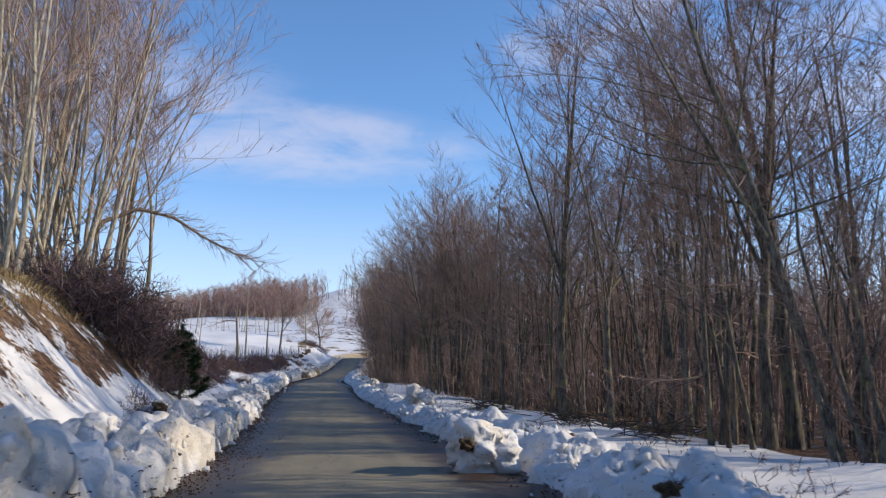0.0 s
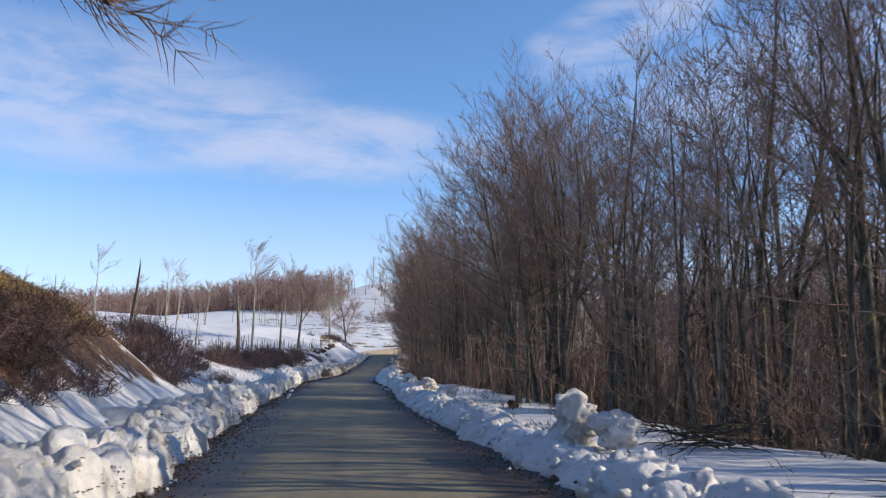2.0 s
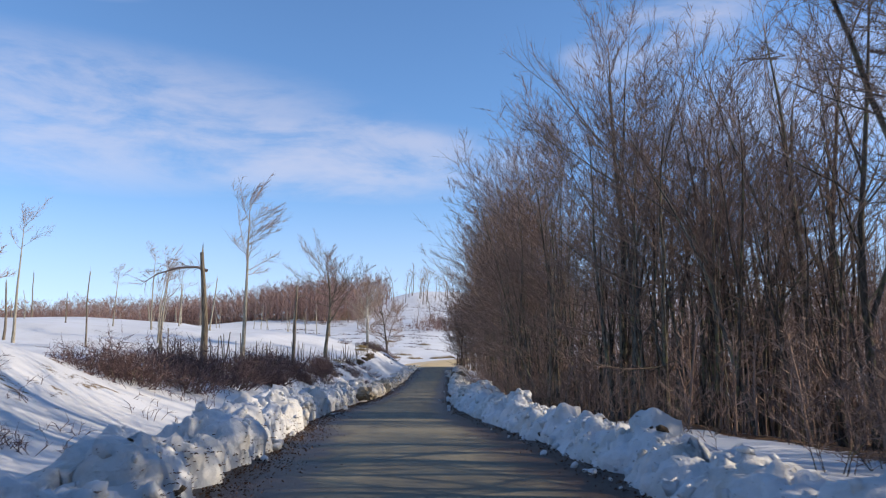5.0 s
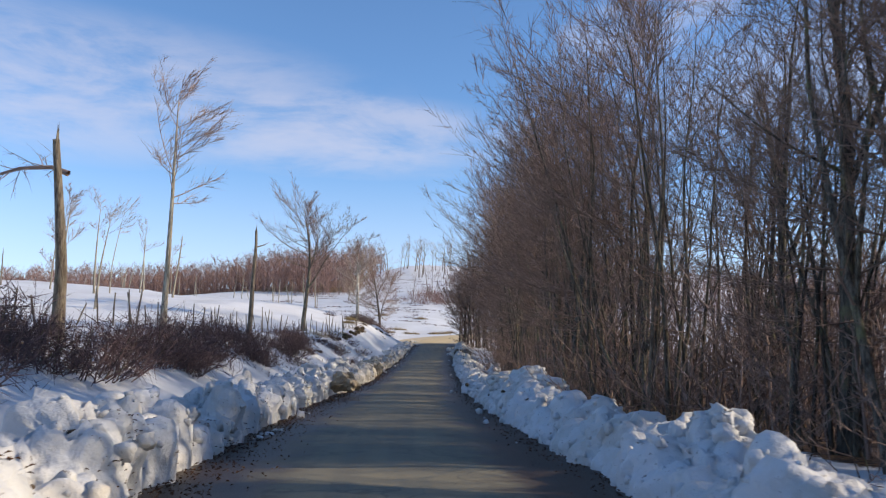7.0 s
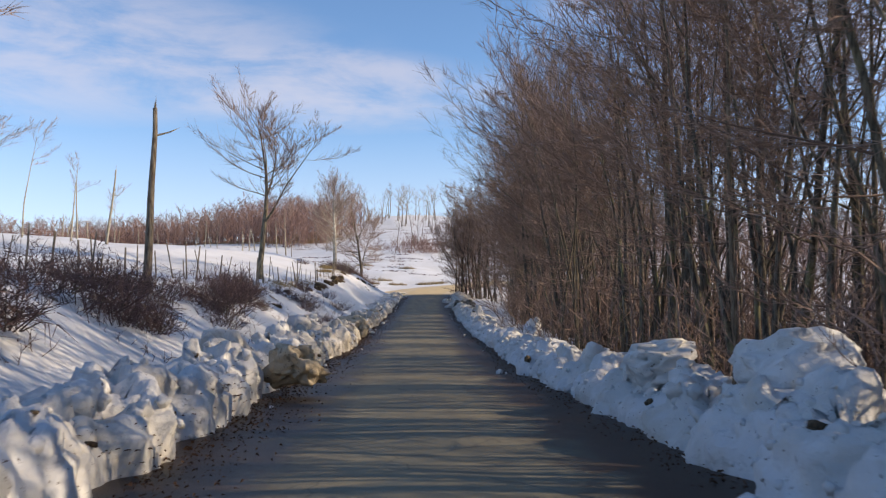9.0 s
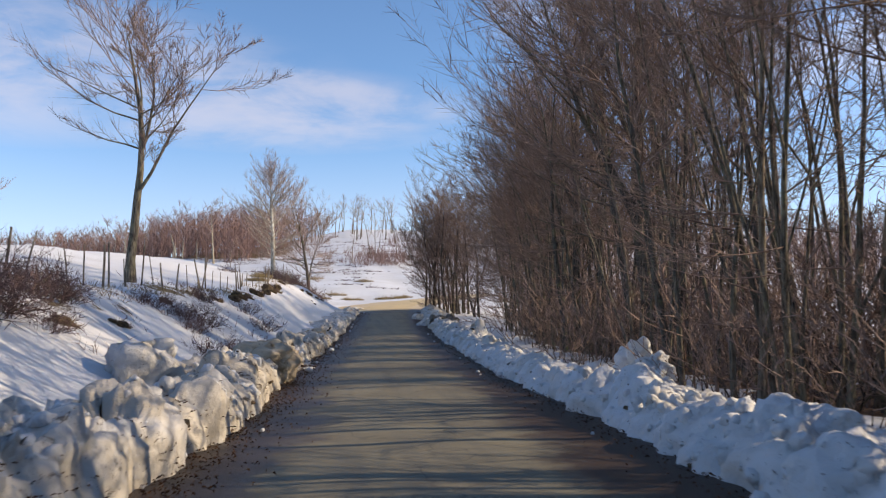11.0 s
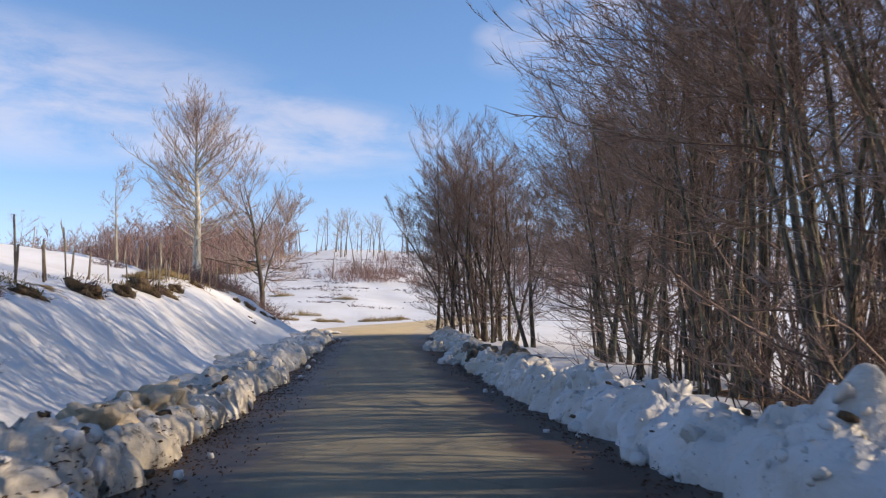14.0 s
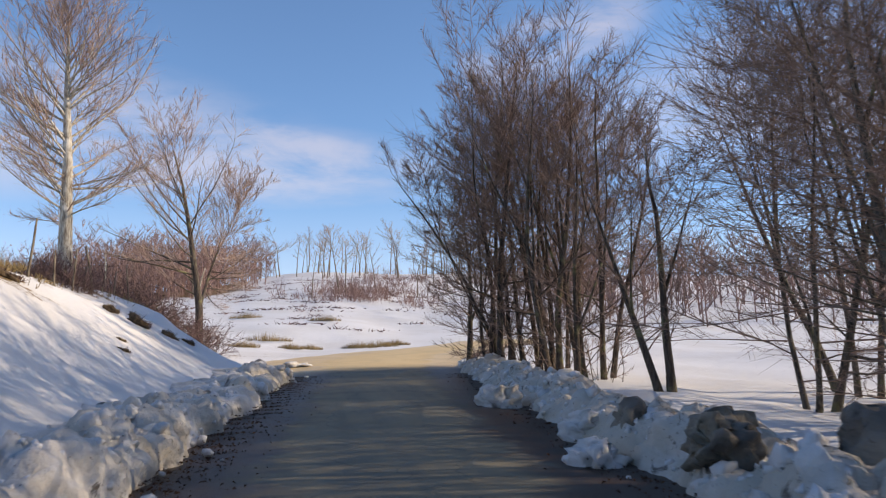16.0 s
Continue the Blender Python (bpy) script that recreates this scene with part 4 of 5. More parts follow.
def coppice_on_bank():
    """The tall clump on the cut bank and its bough over the road."""
    group = "pale coppiced trees on the cut bank"
    spec = dict(n1=15, n2=8, n3=6, low=0.22, len1=0.36, a1=(22, 60), a2=(28, 62), len2=0.5, len3=0.65, up=0.36, fine=0.0062, wander=0.07, rise=0.1, forks=1, fork_a=(10, 26))
    for i, (x, y, n, h, t) in enumerate(((-8.2, 19.5, 7, 12.0, 16), (-8.7, 24.0, 9, 12.0, 11), (-10.6, 22.5, 7, 12.0, 13), (-7.4, 24.0, 6, 9.5, 20), (-7.8, 25.2, 8, 11.5, 11), (-7.0, 21.5, 5, 9.0, 28), (-8.4, 21.8, 8, 12.0, 11), (-9.8, 26.0, 8, 12.0, 10), (-6.9, 25.8, 4, 8.5, 20))):
        ob = bare_tree("coppiced_tree", 600 + i, fan(130 + i, n, h, 0.078, t, 0.6), spec, PALE_BARK, PALE_TWIG, "tall many-stemmed bare tree with sunlit pale bark on a bank", group=group)
        tip_up(x, y, ob)
    # leaning tree with the long bough
    z0 = land_at(-7.4, 22.5)
    rng = random.Random(5)
    wood, twigs = Limbs(), Limbs()
    trunk = [Vector(p) for p in ((0, 0, -0.3), (0.35, 0.15, 1.0), (0.9, 0.4, 2.1), (1.7, 0.8, 2.55), (2.6, 1.2, 2.4), (3.4, 1.6, 1.9), (4.2, 1.9, 1.5), (5.0, 2.2, 1.25))]
    wood.tube(trunk, [0.09, 0.075, 0.066, 0.055, 0.045, 0.034, 0.022, 0.008], 7)
    for i in range(46):
        f = 0.22 + 0.77 * (i + rng.random()) / 46
        p, d = at_line(trunk, f)
        d1 = turned(rng, d, radians(rng.uniform(18, 60))) + Vector((0.25, 0.1, -0.05 if f > 0.6 else 0.35))
        l1 = limb_line(rng, p, d1.normalized(), rng.uniform(0.35, 1.25) * (1.15 - 0.3 * f), 3, 0.34, 0.12)
        twigs.tube(l1, [0.014, 0.011, 0.007, 0.003], 3)
        for _ in range(7):
            p2, d2 = at_line(l1, rng.uniform(0.1, 0.98))
            l2 = limb_line(rng, p2, turned(rng, d2, radians(rng.uniform(20, 60))), rng.uniform(0.2, 0.65), 2, 0.25, 0.0)
            twigs.tube(l2, [0.007, 0.006, 0.003], 3)
    ob = tagged(new("leaning_tree"), "bare leaning tree with a long bough over the road", "tree", group)
    child("trunk", wood.mesh("trunk", DEAD_WOOD), ob)
    child("crown", twigs.mesh("crown", TWIG), ob)
    ob.matrix_basis = Matrix.Translation((-7.4, 22.5, z0))


coppice_on_bank()


def snag(x, y, h, r, seed, lean=(0.0, 0.0), bark=None, stubs=3, label="dead broken tree trunk standing in a snowy field", jag=True):
    """A dead trunk with a splintered top and a few stubs."""
    rng = random.Random(seed)
    ob = tagged(new("dead_tree"), label, "dead tree", "dead trunks on the field")
    wood = Limbs()
    d = Vector((math.sin(radians(lean[0])), math.sin(radians(lean[1])), 1)).normalized()
    line = limb_line(rng, Vector((0, 0, -0.25)), d, h + 0.25, 8, 0.045, 0.04)
    wood.tube(line, [r * (1.25 if i == 0 else 1 - 0.55 * i / 8) for i in range(9)], 8, pointed=False)
    if jag:
        top = line[-1]
        for i in range(3):
            a = rng.uniform(0, 6.28)
            o = Vector((math.cos(a), math.sin(a), 0)) * r * 0.25
            wood.tube([top + o - Vector((0, 0, 0.1)), top + o + Vector((0, 0, rng.uniform(0.15, 0.5)))], [r * 0.22, 0], 4)
    child("trunk", wood.mesh("trunk", bark or DEAD_WOOD), ob)
    for i in range(stubs):
        p, dd = at_line(line, rng.uniform(0.3, 0.95))
        q = limb_line(rng, p, turned(rng, dd, radians(rng.uniform(35, 75))), rng.uniform(0.2, 0.9), 2, 0.2, 0.2)
        stub = Limbs()
        stub.tube(q, [r * 0.25, r * 0.18, 0.006], 4)
        child("broken_branch", stub.mesh("broken_branch", bark or DEAD_WOOD), ob)
    ob.matrix_basis = Matrix.Translation((x, y, land_at(x, y)))
    return ob


def thin_field_tree(x, y, h, r, seed, crown=0.55, n1=9, wind=None, bark=None, twig=None, lean=3.0, bend=0.25, label="thin pale surviving tree in the snowy field"):
    spec = dict(n1=n1, n2=9, n3=12, low=crown, len3=0.65, len1=0.30, a1=(30, 70), a2=(25, 60), len2=0.5, up=0.25, fine=0.008, sides=7, wander=0.035, wind=wind, bend=bend)
    ob = bare_tree("field_tree", seed, upright(seed, h, r, lean), spec, bark or PALE_BARK, twig or PALE_TWIG, label, group="single trees of the field")
    ob.matrix_basis = Matrix.Translation((x, y, land_at(x, y)))
    return ob


def field_trees():
    east = Vector((0.75, 0.1, 0.12))
    # windswept tree
    thin_field_tree(-9.13, 80.0, 8.1, 0.11, 703, 0.50, 20, east * 0.6, lean=0.5, bend=0.06, label="tall thin tree with a crown swept by the wind")
    # broken trunk with one bough
    ob = snag(-8.85, 71.4, 4.2, 0.15, 21, (3, 0), stubs=0, label="broken dead tree with one long side branch")
    rng = random.Random(9)
    bough = Limbs()
    line = [Vector(p) for p in ((0.0, 0, 3.55), (-0.4, 0.1, 3.70), (-1.1, 0.2, 3.68), (-1.9, 0.3, 3.45), (-2.6, 0.4, 3.0))]
    bough.tube(line, [0.07, 0.05, 0.04, 0.025, 0.008], 5)
    for i in range(24):
        p, d = at_line(line, 0.15 + 0.84 * i / 24)
        l1 = limb_line(rng, p, turned(rng, d, radians(rng.uniform(25, 70))), rng.uniform(0.4, 1.1), 3, 0.2, -0.15)
        bough.tube(l1, [0.012, 0.01, 0.007, 0.003], 3)
        for _ in range(4):
            p2, d2 = at_line(l1, rng.uniform(0.2, 0.95))
            bough.tube([p2, p2 + turned(rng, d2, 0.7) * rng.uniform(0.15, 0.45)], [0.006, 0], 3)
    child("side_branch", bough.mesh("side_branch", TWIG), ob)
    snag(-7.85, 87.9, 4.7, 0.12, 22, (1, 0), DEAD_WOOD, 1)
    # the branching tree on the bank
    spec = dict(n1=34, n2=11, n3=13, low=0.44, len1=0.46, len3=0.6, a1=(38, 76), a2=(22, 54), len2=0.42, up=0.40, fine=0.009, wander=0.09, sides=9, crook=0.18, forks=3, fork_a=(22, 40))
    ob = bare_tree("bank_tree", 716, [(Vector(), Vector((0.02, 0, 1)), 8.4, 0.16)], spec, STEM_BARK, TWIG, "bare young oak standing on the snowy bank")
    ob.matrix_basis = Matrix.Translation((-7.85, 107.4, land_at(-7.85, 107.4)))
    # sunlit tree and its darker neighbour near the bend
    spec = dict(n1=84, n2=11, n3=13, low=0.22, len1=0.44, len3=0.6, a1=(34, 76), a2=(22, 54), len2=0.42, up=0.30, fine=0.0075, wander=0.04, sides=10, segs=11)
    ob = bare_tree("pale_tree", 712, [(Vector(), Vector((0.03, 0, 1)), 7.7, 0.21)], spec, BLOTCHED_BARK, PALE_TWIG, "sunlit pale-barked bare tree on the bank")
    ob.matrix_basis = Matrix.Translation((-6.0, 140.5, land_at(-6.0, 140.5)))
    spec = dict(n1=54, n2=12, n3=15, low=0.27, len1=0.48, len3=0.6, a1=(30, 74), a2=(22, 54), len2=0.42, up=0.30, fine=0.0085, wander=0.05, sides=9, forks=1, fork_a=(24, 40))
    ob = bare_tree("bank_tree", 713, [(Vector(), Vector((-0.02, 0, 1)), 9.0, 0.18)], spec, DARK_BARK, PALE_TWIG, "dark-trunked bare tree beside the bend of the road")
    ob.matrix_basis = Matrix.Translation((-3.8, 151.0, land_at(-3.8, 151.0)))
    # thin trees and dead trunks strewn over the field
    rng = random.Random(31)
    thin_field_tree(-24.0, 89.0, 7.5, 0.10, 720, 0.7, 6, east * 0.4)
    thin_field_tree(-14.5, 66.5, 3.4, 0.08, 724, 0.6, 5)
    snag(-9.9, 50.3, 2.5, 0.07, 23, (2, 0), DARK_BARK)
    thin_field_tree(-11.25, 147.8, 6.6, 0.10, 721, 0.55, 8)
    thin_field_tree(-14.2, 84.0, 4.8, 0.08, 726, 0.4, 8, east * 0.5, lean=12)
    for i in range(26):
        y = rng.uniform(94, 178)
        x = -rng.uniform(20, 50) * (0.75 + 0.25 * y / 120)
        if rng.random() < 0.55:
            snag(x, y, rng.uniform(2.2, 6.5), rng.uniform(0.06, 0.12), 800 + i, (rng.uniform(-5, 5), 0), rng.choice([DEAD_WOOD, PALE_BARK, DARK_BARK]), rng.randrange(4))
        else:
            thin_field_tree(x, y, rng.uniform(5.0, 8.0), rng.uniform(0.06, 0.10), 840 + i, rng.uniform(0.45, 0.7), 6, east * rng.uniform(0, 0.5))

    for i in range(22):
        y = rng.uniform(150, 222)
        x = rng.uniform(-70, -9)
        snag(x, y, rng.uniform(3.5, 6.5), rng.uniform(0.08, 0.12), 880 + i, (rng.uniform(-6, 6), 0), PALE_BARK, rng.randrange(3))


field_trees()


def end_clump():
    """The group of trees where the wood stops, and the two-stemmed tree before it."""
    spec = dict(CLUMP, n1=26, n2=10, n3=12, low=0.10, len1=0.34, a1=(24, 80), up=0.22, fine=0.0065, forks=2, fork_a=(12, 30))
    reach = dict(spec, len1=0.38, aim=Vector((-0.9, -0.3, 0.0)), a1=(30, 84))
    for i, (x, y, n, h) in enumerate(((5.5, 140.6, 3, 7.6), (6.07, 138.4, 5, 9.3), (6.72, 136.6, 4, 8.9), (7.28, 139.4, 4, 9.2), (5.7, 139.6, 3, 8.3), (7.84, 137.2, 3, 8.0))):
        ob = bare_tree("coppiced_tree", 900 + i, fan(170 + i, n, h, 0.088, 9, 0.45), reach if i == 0 else spec, DARK_BARK, TWIG, "dense bare clump of trees beside the open snow", group="trees at the end of the wood")
        tip_up(x, y, ob, 0 if i == 0 else 40 * i)
    for i in range(5):
        plant("pole", i, spot(8.6 + (i * 1.37) % 4.2, 119.5 + (i * 2.9) % 6.5, 50 * i, 0.75 + 0.03 * i, 0.1))
    for i, (x, y, size) in enumerate(((5.3, 139.4, 0.8), (5.8, 138.2, 0.9), (6.3, 136.8, 0.8), (6.9, 138.2, 1.1), (7.4, 136.2, 0.8), (7.0, 140.0, 1.0), (6.0, 140.6, 0.8), (8.0, 138.0, 0.9), (5.4, 140.9, 0.55))):
        plant("thicket", i, spot(x, y, 47 * i, size, 0.05))
    ob = bare_tree("two_stemmed_tree", 910, [(Vector((-0.15, 0, 0)), Vector((-0.22, 0.05, 1)).normalized(), 5.2, 0.09), (Vector((0.12, 0, 0)), Vector((0.02, 0, 1)), 6.0, 0.10)],
                   dict(POLE, n1=20, low=0.12, len1=0.36, n3=8, a1=(40, 80), up=0.15), DARK_BARK, TWIG, "small bare tree with two stems beside the snow bank", group="trees at the end of the wood")
    tip_up(7.55, 133.3, ob)
    for i, (x, y, h) in enumerate(((9.2, 127.6, 9.5), (10.4, 125.0, 9.0), (11.2, 130.2, 9.5), (8.2, 126.6, 8.5), (12.0, 133.5, 8.5), (15.5, 126.0, 9.5), (9.7, 131.6, 8.8), (12.6, 128.6, 9.6), (14.2, 132.0, 9.2))):
        ob = bare_tree("spreading_tree", 920 + i, fan(180 + i, 3, h, 0.088, 18, 0.3), dict(TALL, n1=36 if y > 126 and x < 11.5 else 20, n2=10, n3=9, low=0.08 if y > 126 and x < 11.5 else 0.32, len1=0.46, a1=(34, 82), up=0.08, forks=2, squash=1.0), BARK, TWIG,
                       "low spreading bare tree at the end of the wood", group="trees at the end of the wood")
        tip_up(x, y, ob, 70 * i)


end_clump()


# ---------------------------------------------------------------- far woods on the hill
def simple_tree(limbs, rng, base, h, r, branches, low, thick, twigs=6):
    """A bare tree of single spikes, for the depth of a wood."""
    lean = Vector((rng.gauss(0, 0.05), rng.gauss(0, 0.05), 1))
    limbs.tube([base, base + lean * h], [r, 0.02], 3)
    for b in range(branches):
        f = rng.uniform(low, 0.97)
        p = base + lean * h * f
        a = rng.uniform(0, 6.28)
        reach = h * 0.26 * (1.15 - f * 0.75)
        tip = p + Vector((math.cos(a) * reach, math.sin(a) * reach, reach * rng.uniform(0.6, 1.5)))
        limbs.ribbon([p, tip], [thick], rng)
        for _ in range(twigs):
            q = p.lerp(tip, rng.uniform(0.15, 0.95))
            limbs.ribbon([q, q + Vector((rng.gauss(0, 0.35), rng.gauss(0, 0.35), rng.uniform(0.2, 0.8)))], [thick * 0.6], rng)


def inner_wood():
    """The depth of the roadside wood."""
    rng = random.Random(78)
    limbs = Limbs()
    spots = []
    while len(spots) < 1250:
        y = rng.uniform(-10, 116)
        spots.append(along(y, wood_edge(y) + rng.uniform(27, 85))[:2])
    xs, ys = np.array(spots).T
    for (x, y), z in zip(spots, land(xs, ys)):
        simple_tree(limbs, rng, Vector((x, y, z - 0.2)), rng.uniform(7.5, 11.5), rng.uniform(0.07, 0.13), 10, 0.04, 0.06, 4)
    tagged(new("inner_wood", limbs.mesh("inner_wood", TWIG)), "dense brown leafless depth of the roadside wood", "woods", kind="stuff")


inner_wood()


def far_woods():
    """The brown leafless woods on the far slope, too far to count."""
    rng = random.Random(77)
    limbs = Limbs()
    spots = []
    while len(spots) < 3900:
        x, y = rng.uniform(-200, -6), 226 + 80 * rng.random() ** 1.25
        if y < 234 + 6 * math.sin(x * 0.09) - 0.12 * max(0, -x - 40) or (x > -12 and rng.random() < 0.6):
            continue
        spots.append((x, y))
    for _ in range(450):
        spots.append((rng.uniform(34, 230), rng.uniform(205, 300)))
    for _ in range(330):
        spots.append((rng.uniform(20, 95), rng.uniform(172, 212)))
    xs, ys = np.array(spots).T
    zs = land(xs, ys)
    for (x, y), z in zip(spots, zs):
        swell = 1.0 + 0.20 * noise.noise(Vector((x * 0.045, y * 0.05, 3.0))) + 0.16 * noise.noise(Vector((x * 0.16, y * 0.1, 9.0)))
        simple_tree(limbs, rng, Vector((x, y, z - 0.3)), rng.uniform(5.4, 8.6) * swell * (1 + 0.22 * math.exp(-((x + 22) / 17) ** 2)), 0.075, 11, 0.08, 0.06, 4)
    tagged(new("far_woods", limbs.mesh("far_woods", FAR_TWIG)), "leafless brown woods on the far hillside", "woods", kind="stuff")


far_woods()


def hill_trees():
    """Sparse thin trees and scrub on the open snowy slope."""
    rng = random.Random(41)
    protos_ = []
    for i in range(4):
        protos_.append(bare_tree("hill_tree", 950 + i, upright(950 + i, 7.0, 0.09, 6), dict(POLE, n1=11, n2=4, n3=3, low=0.40, fine=0.018, forks=0), DEAD_WOOD, PALE_TWIG, "thin bare tree on the open snowy hillside", group="thin trees of the hillside"))
    for i in range(112):
        x, y = (rng.uniform(-30, 60), rng.uniform(185, 290)) if i < 52 else (rng.uniform(-26, 48), rng.uniform(262, 310))
        m = spot(x, y, rng.uniform(0, 360), rng.uniform(0.6, 1.15) if i < 52 else rng.uniform(1.1, 1.6), 0.05, 1.0, (rng.gauss(0, 3), rng.gauss(0, 3)))
        if i < 4:
            protos_[i].matrix_basis = m
        else:
            src = protos_[i % 4]
            keep = src.matrix_basis.copy()
            src.matrix_basis = Matrix.Identity(4)
            copy_thing(src, m)
            src.matrix_basis = keep


def hill_scrub():
    """Grey scrub and low heath on the snowy slope beyond the bend."""
    rng = random.Random(43)
    limbs, low = Limbs(), Limbs()
    for n in range(210):
        x, y = (rng.gauss(6.5, 3.2), rng.uniform(197, 214)) if n < 100 else (rng.uniform(9, 40), rng.uniform(206, 262))
        z = land_at(x, y)
        tall = 0.6 + 2.6 * rng.random() ** 1.7
        for _ in range(9):
            p = Vector((x + rng.gauss(0, 0.45), y + rng.gauss(0, 0.45), z - 0.1))
            line = limb_line(rng, p, Vector((rng.gauss(0, 0.35), rng.gauss(0, 0.35), 1)).normalized(), tall * rng.uniform(0.5, 1.2), 2, 0.2, 0.1)
            limbs.ribbon(line, [0.024, 0.018], rng)
            for _ in range(8):
                q, d = at_line(line, rng.uniform(0.2, 0.95))
                limbs.ribbon([q, q + turned(rng, d, radians(rng.uniform(20, 60))) * rng.uniform(0.25, 0.7)], [0.014], rng)
    tagged(new("hill_scrub", limbs.mesh("hill_scrub", FAR_TWIG)), "grey leafless scrub on the snowy slope", "scrub", kind="stuff")
    for n in range(170):
        x, y = rng.uniform(-32, 22), 170 + 95 * rng.random() ** 1.2
        z = land_at(x, y)
        w = rng.uniform(0.5, 1.7)
        for _ in range(44):
            px, py = rng.gauss(0, w), rng.gauss(0, 0.5)
            low.ribbon([Vector((x + px, y + py, z - 0.08)), Vector((x + px + rng.gauss(0, 0.3), y + py + rng.gauss(0, 0.3), z + 0.32 * rng.random() ** 1.5 * max(0.15, 1 - abs(px) / w / 1.6)))], [0.05], rng)
    tagged(new("low_heath", low.mesh("low_heath", RED_TWIG)), "patches of low brown heath in the snow", "heath", kind="stuff")


hill_trees()
hill_scrub()


# ---------------------------------------------------------------- bushes, pine, posts, grass
def bank_bushes():
    rng = random.Random(51)
    # (from, to along the road; how far left; how many; size)
    for y0, y1, u0, u1, n, size in ((20.3, 23.3, -6.7, -5.0, 11, 1.25), (20.0, 26.0, -5.9, -4.4, 10, 0.85), (26.0, 32.0, -5.5, -4.2, 16, 0.55), (33, 36, -6.2, -5.2, 3, 0.7), (41, 43.0, -5.4, -4.8, 2, 0.65), (43, 49, -8.0, -5.0, 10, 1.05), (50, 55, -8.5, -5.6, 5, 0.8), (60, 64.2, -7.6, -5.2, 7, 0.9), (66.5, 71, -7.6, -5.2, 8, 0.95), (72.5, 79, -7.4, -5.2, 12, 0.9), (81, 90, -7.2, -5.0, 14, 0.9), (91, 97, -7.2, -5.0, 8, 0.75), (97, 112, -7.0, -4.4, 10, 0.6)):
        for _ in range(n):
            x, y, _ = along(rng.uniform(y0, y1), rng.uniform(u0, u1))
            plant("thorn", rng.randrange(4), spot(x, y, rng.uniform(0, 360), size * rng.uniform(0.7, 1.3), 0.1, rng.uniform(0.85, 1.25)))


bank_bushes()


def single_bushes():
    """The bushes at the feet of the two trees by the bend."""
    for i, (x, y, size) in enumerate(((-5.0, 137.2, 0.75), (-5.45, 137.7, 0.85), (-4.75, 136.7, 0.5), (-6.1, 139.4, 0.7), (-5.0, 145.2, 1.3), (-4.5, 146.2, 1.45), (-4.1, 147.4, 1.5), (-5.5, 146.4, 1.3), (-3.7, 148.8, 1.4), (-4.6, 148.2, 1.5), (-5.9, 139.6, 1.0), (-6.5, 140.2, 0.9), (-5.3, 143.4, 1.3), (-4.9, 144.3, 1.35), (-5.7, 144.3, 1.3), (-8.6, 135.5, 0.6))):
        plant("thorn", i, spot(x, y, 50 * i, size, 0.1))


single_bushes()


def verge_bushes():
    """Small brown tufts half buried in the ploughed snow."""
    for i, (x, y, z, size) in enumerate(((-3.7, 16.4, 0.42, 0.5), (-3.45, 14.1, 0.18, 0.42), (-4.3, 17.6, 0.55, 0.5), (-3.2, 11.2, 0.3, 0.3), (-5.0, 43.6, 0.35, 0.5), (-4.6, 100.6, 0.1, 0.55), (-4.3, 103.0, 0.1, 0.5))):
        plant("thorn", i, Matrix.Translation((x, y, z - 0.1)) @ pose(0, 0, 0, 0, 0, 70 * i) @ Matrix.Diagonal((size, size, size * 1.15, 1)))


verge_bushes()


def pine(x, y, h, seed):
    """A small bushy pine."""
    rng = random.Random(seed)
    ob = tagged(new("pine_sapling"), "small dark green pine growing on the cut bank", "pine")
    wood, needles = Limbs(), Limbs()
    wood.tube([Vector((0, 0, -0.2)), Vector((0.03, 0, h * 0.5)), Vector((0, 0, h))], [0.05, 0.035, 0.008], 6)
    for w in range(8):
        f = 0.05 + 0.89 * w / 8
        for b in range(6):
            a = 6.28 * (b + rng.random() * 0.8) / 6
            r = h * 0.36 * (1.05 - f) ** 0.75 * rng.uniform(0.65, 1.2)
            p = Vector((0, 0, h * (f + rng.uniform(-0.03, 0.03))))
            line = [p, p + Vector((math.cos(a) * r * 0.6, math.sin(a) * r * 0.6, r * 0.05)), p + Vector((math.cos(a) * r, math.sin(a) * r, r * 0.40))]
            wood.tube(line, [0.014, 0.010, 0.004], 4)
            for _ in range(400):
                q, d = at_line(line, rng.random() ** 0.6 * 0.8 + 0.2)
                needles.ribbon([q, q + turned(rng, d, radians(rng.uniform(15, 75))) * rng.uniform(0.10, 0.22)], [0.006], rng)
    for _ in range(300):
        q = Vector((0, 0, h * rng.uniform(0.8, 1.0)))
        needles.ribbon([q, q + turned(rng, Vector((0, 0, 1)), radians(rng.uniform(10, 60))) * rng.uniform(0.1, 0.22)], [0.006], rng)
    child("trunk", wood.mesh("trunk", DARK_BARK), ob)
    child("needles", needles.mesh("needles", NEEDLE), ob)
    ob.matrix_basis = Matrix.Translation((x, y, land_at(x, y)))


pine(-4.25, 22.9, 2.0, 3)


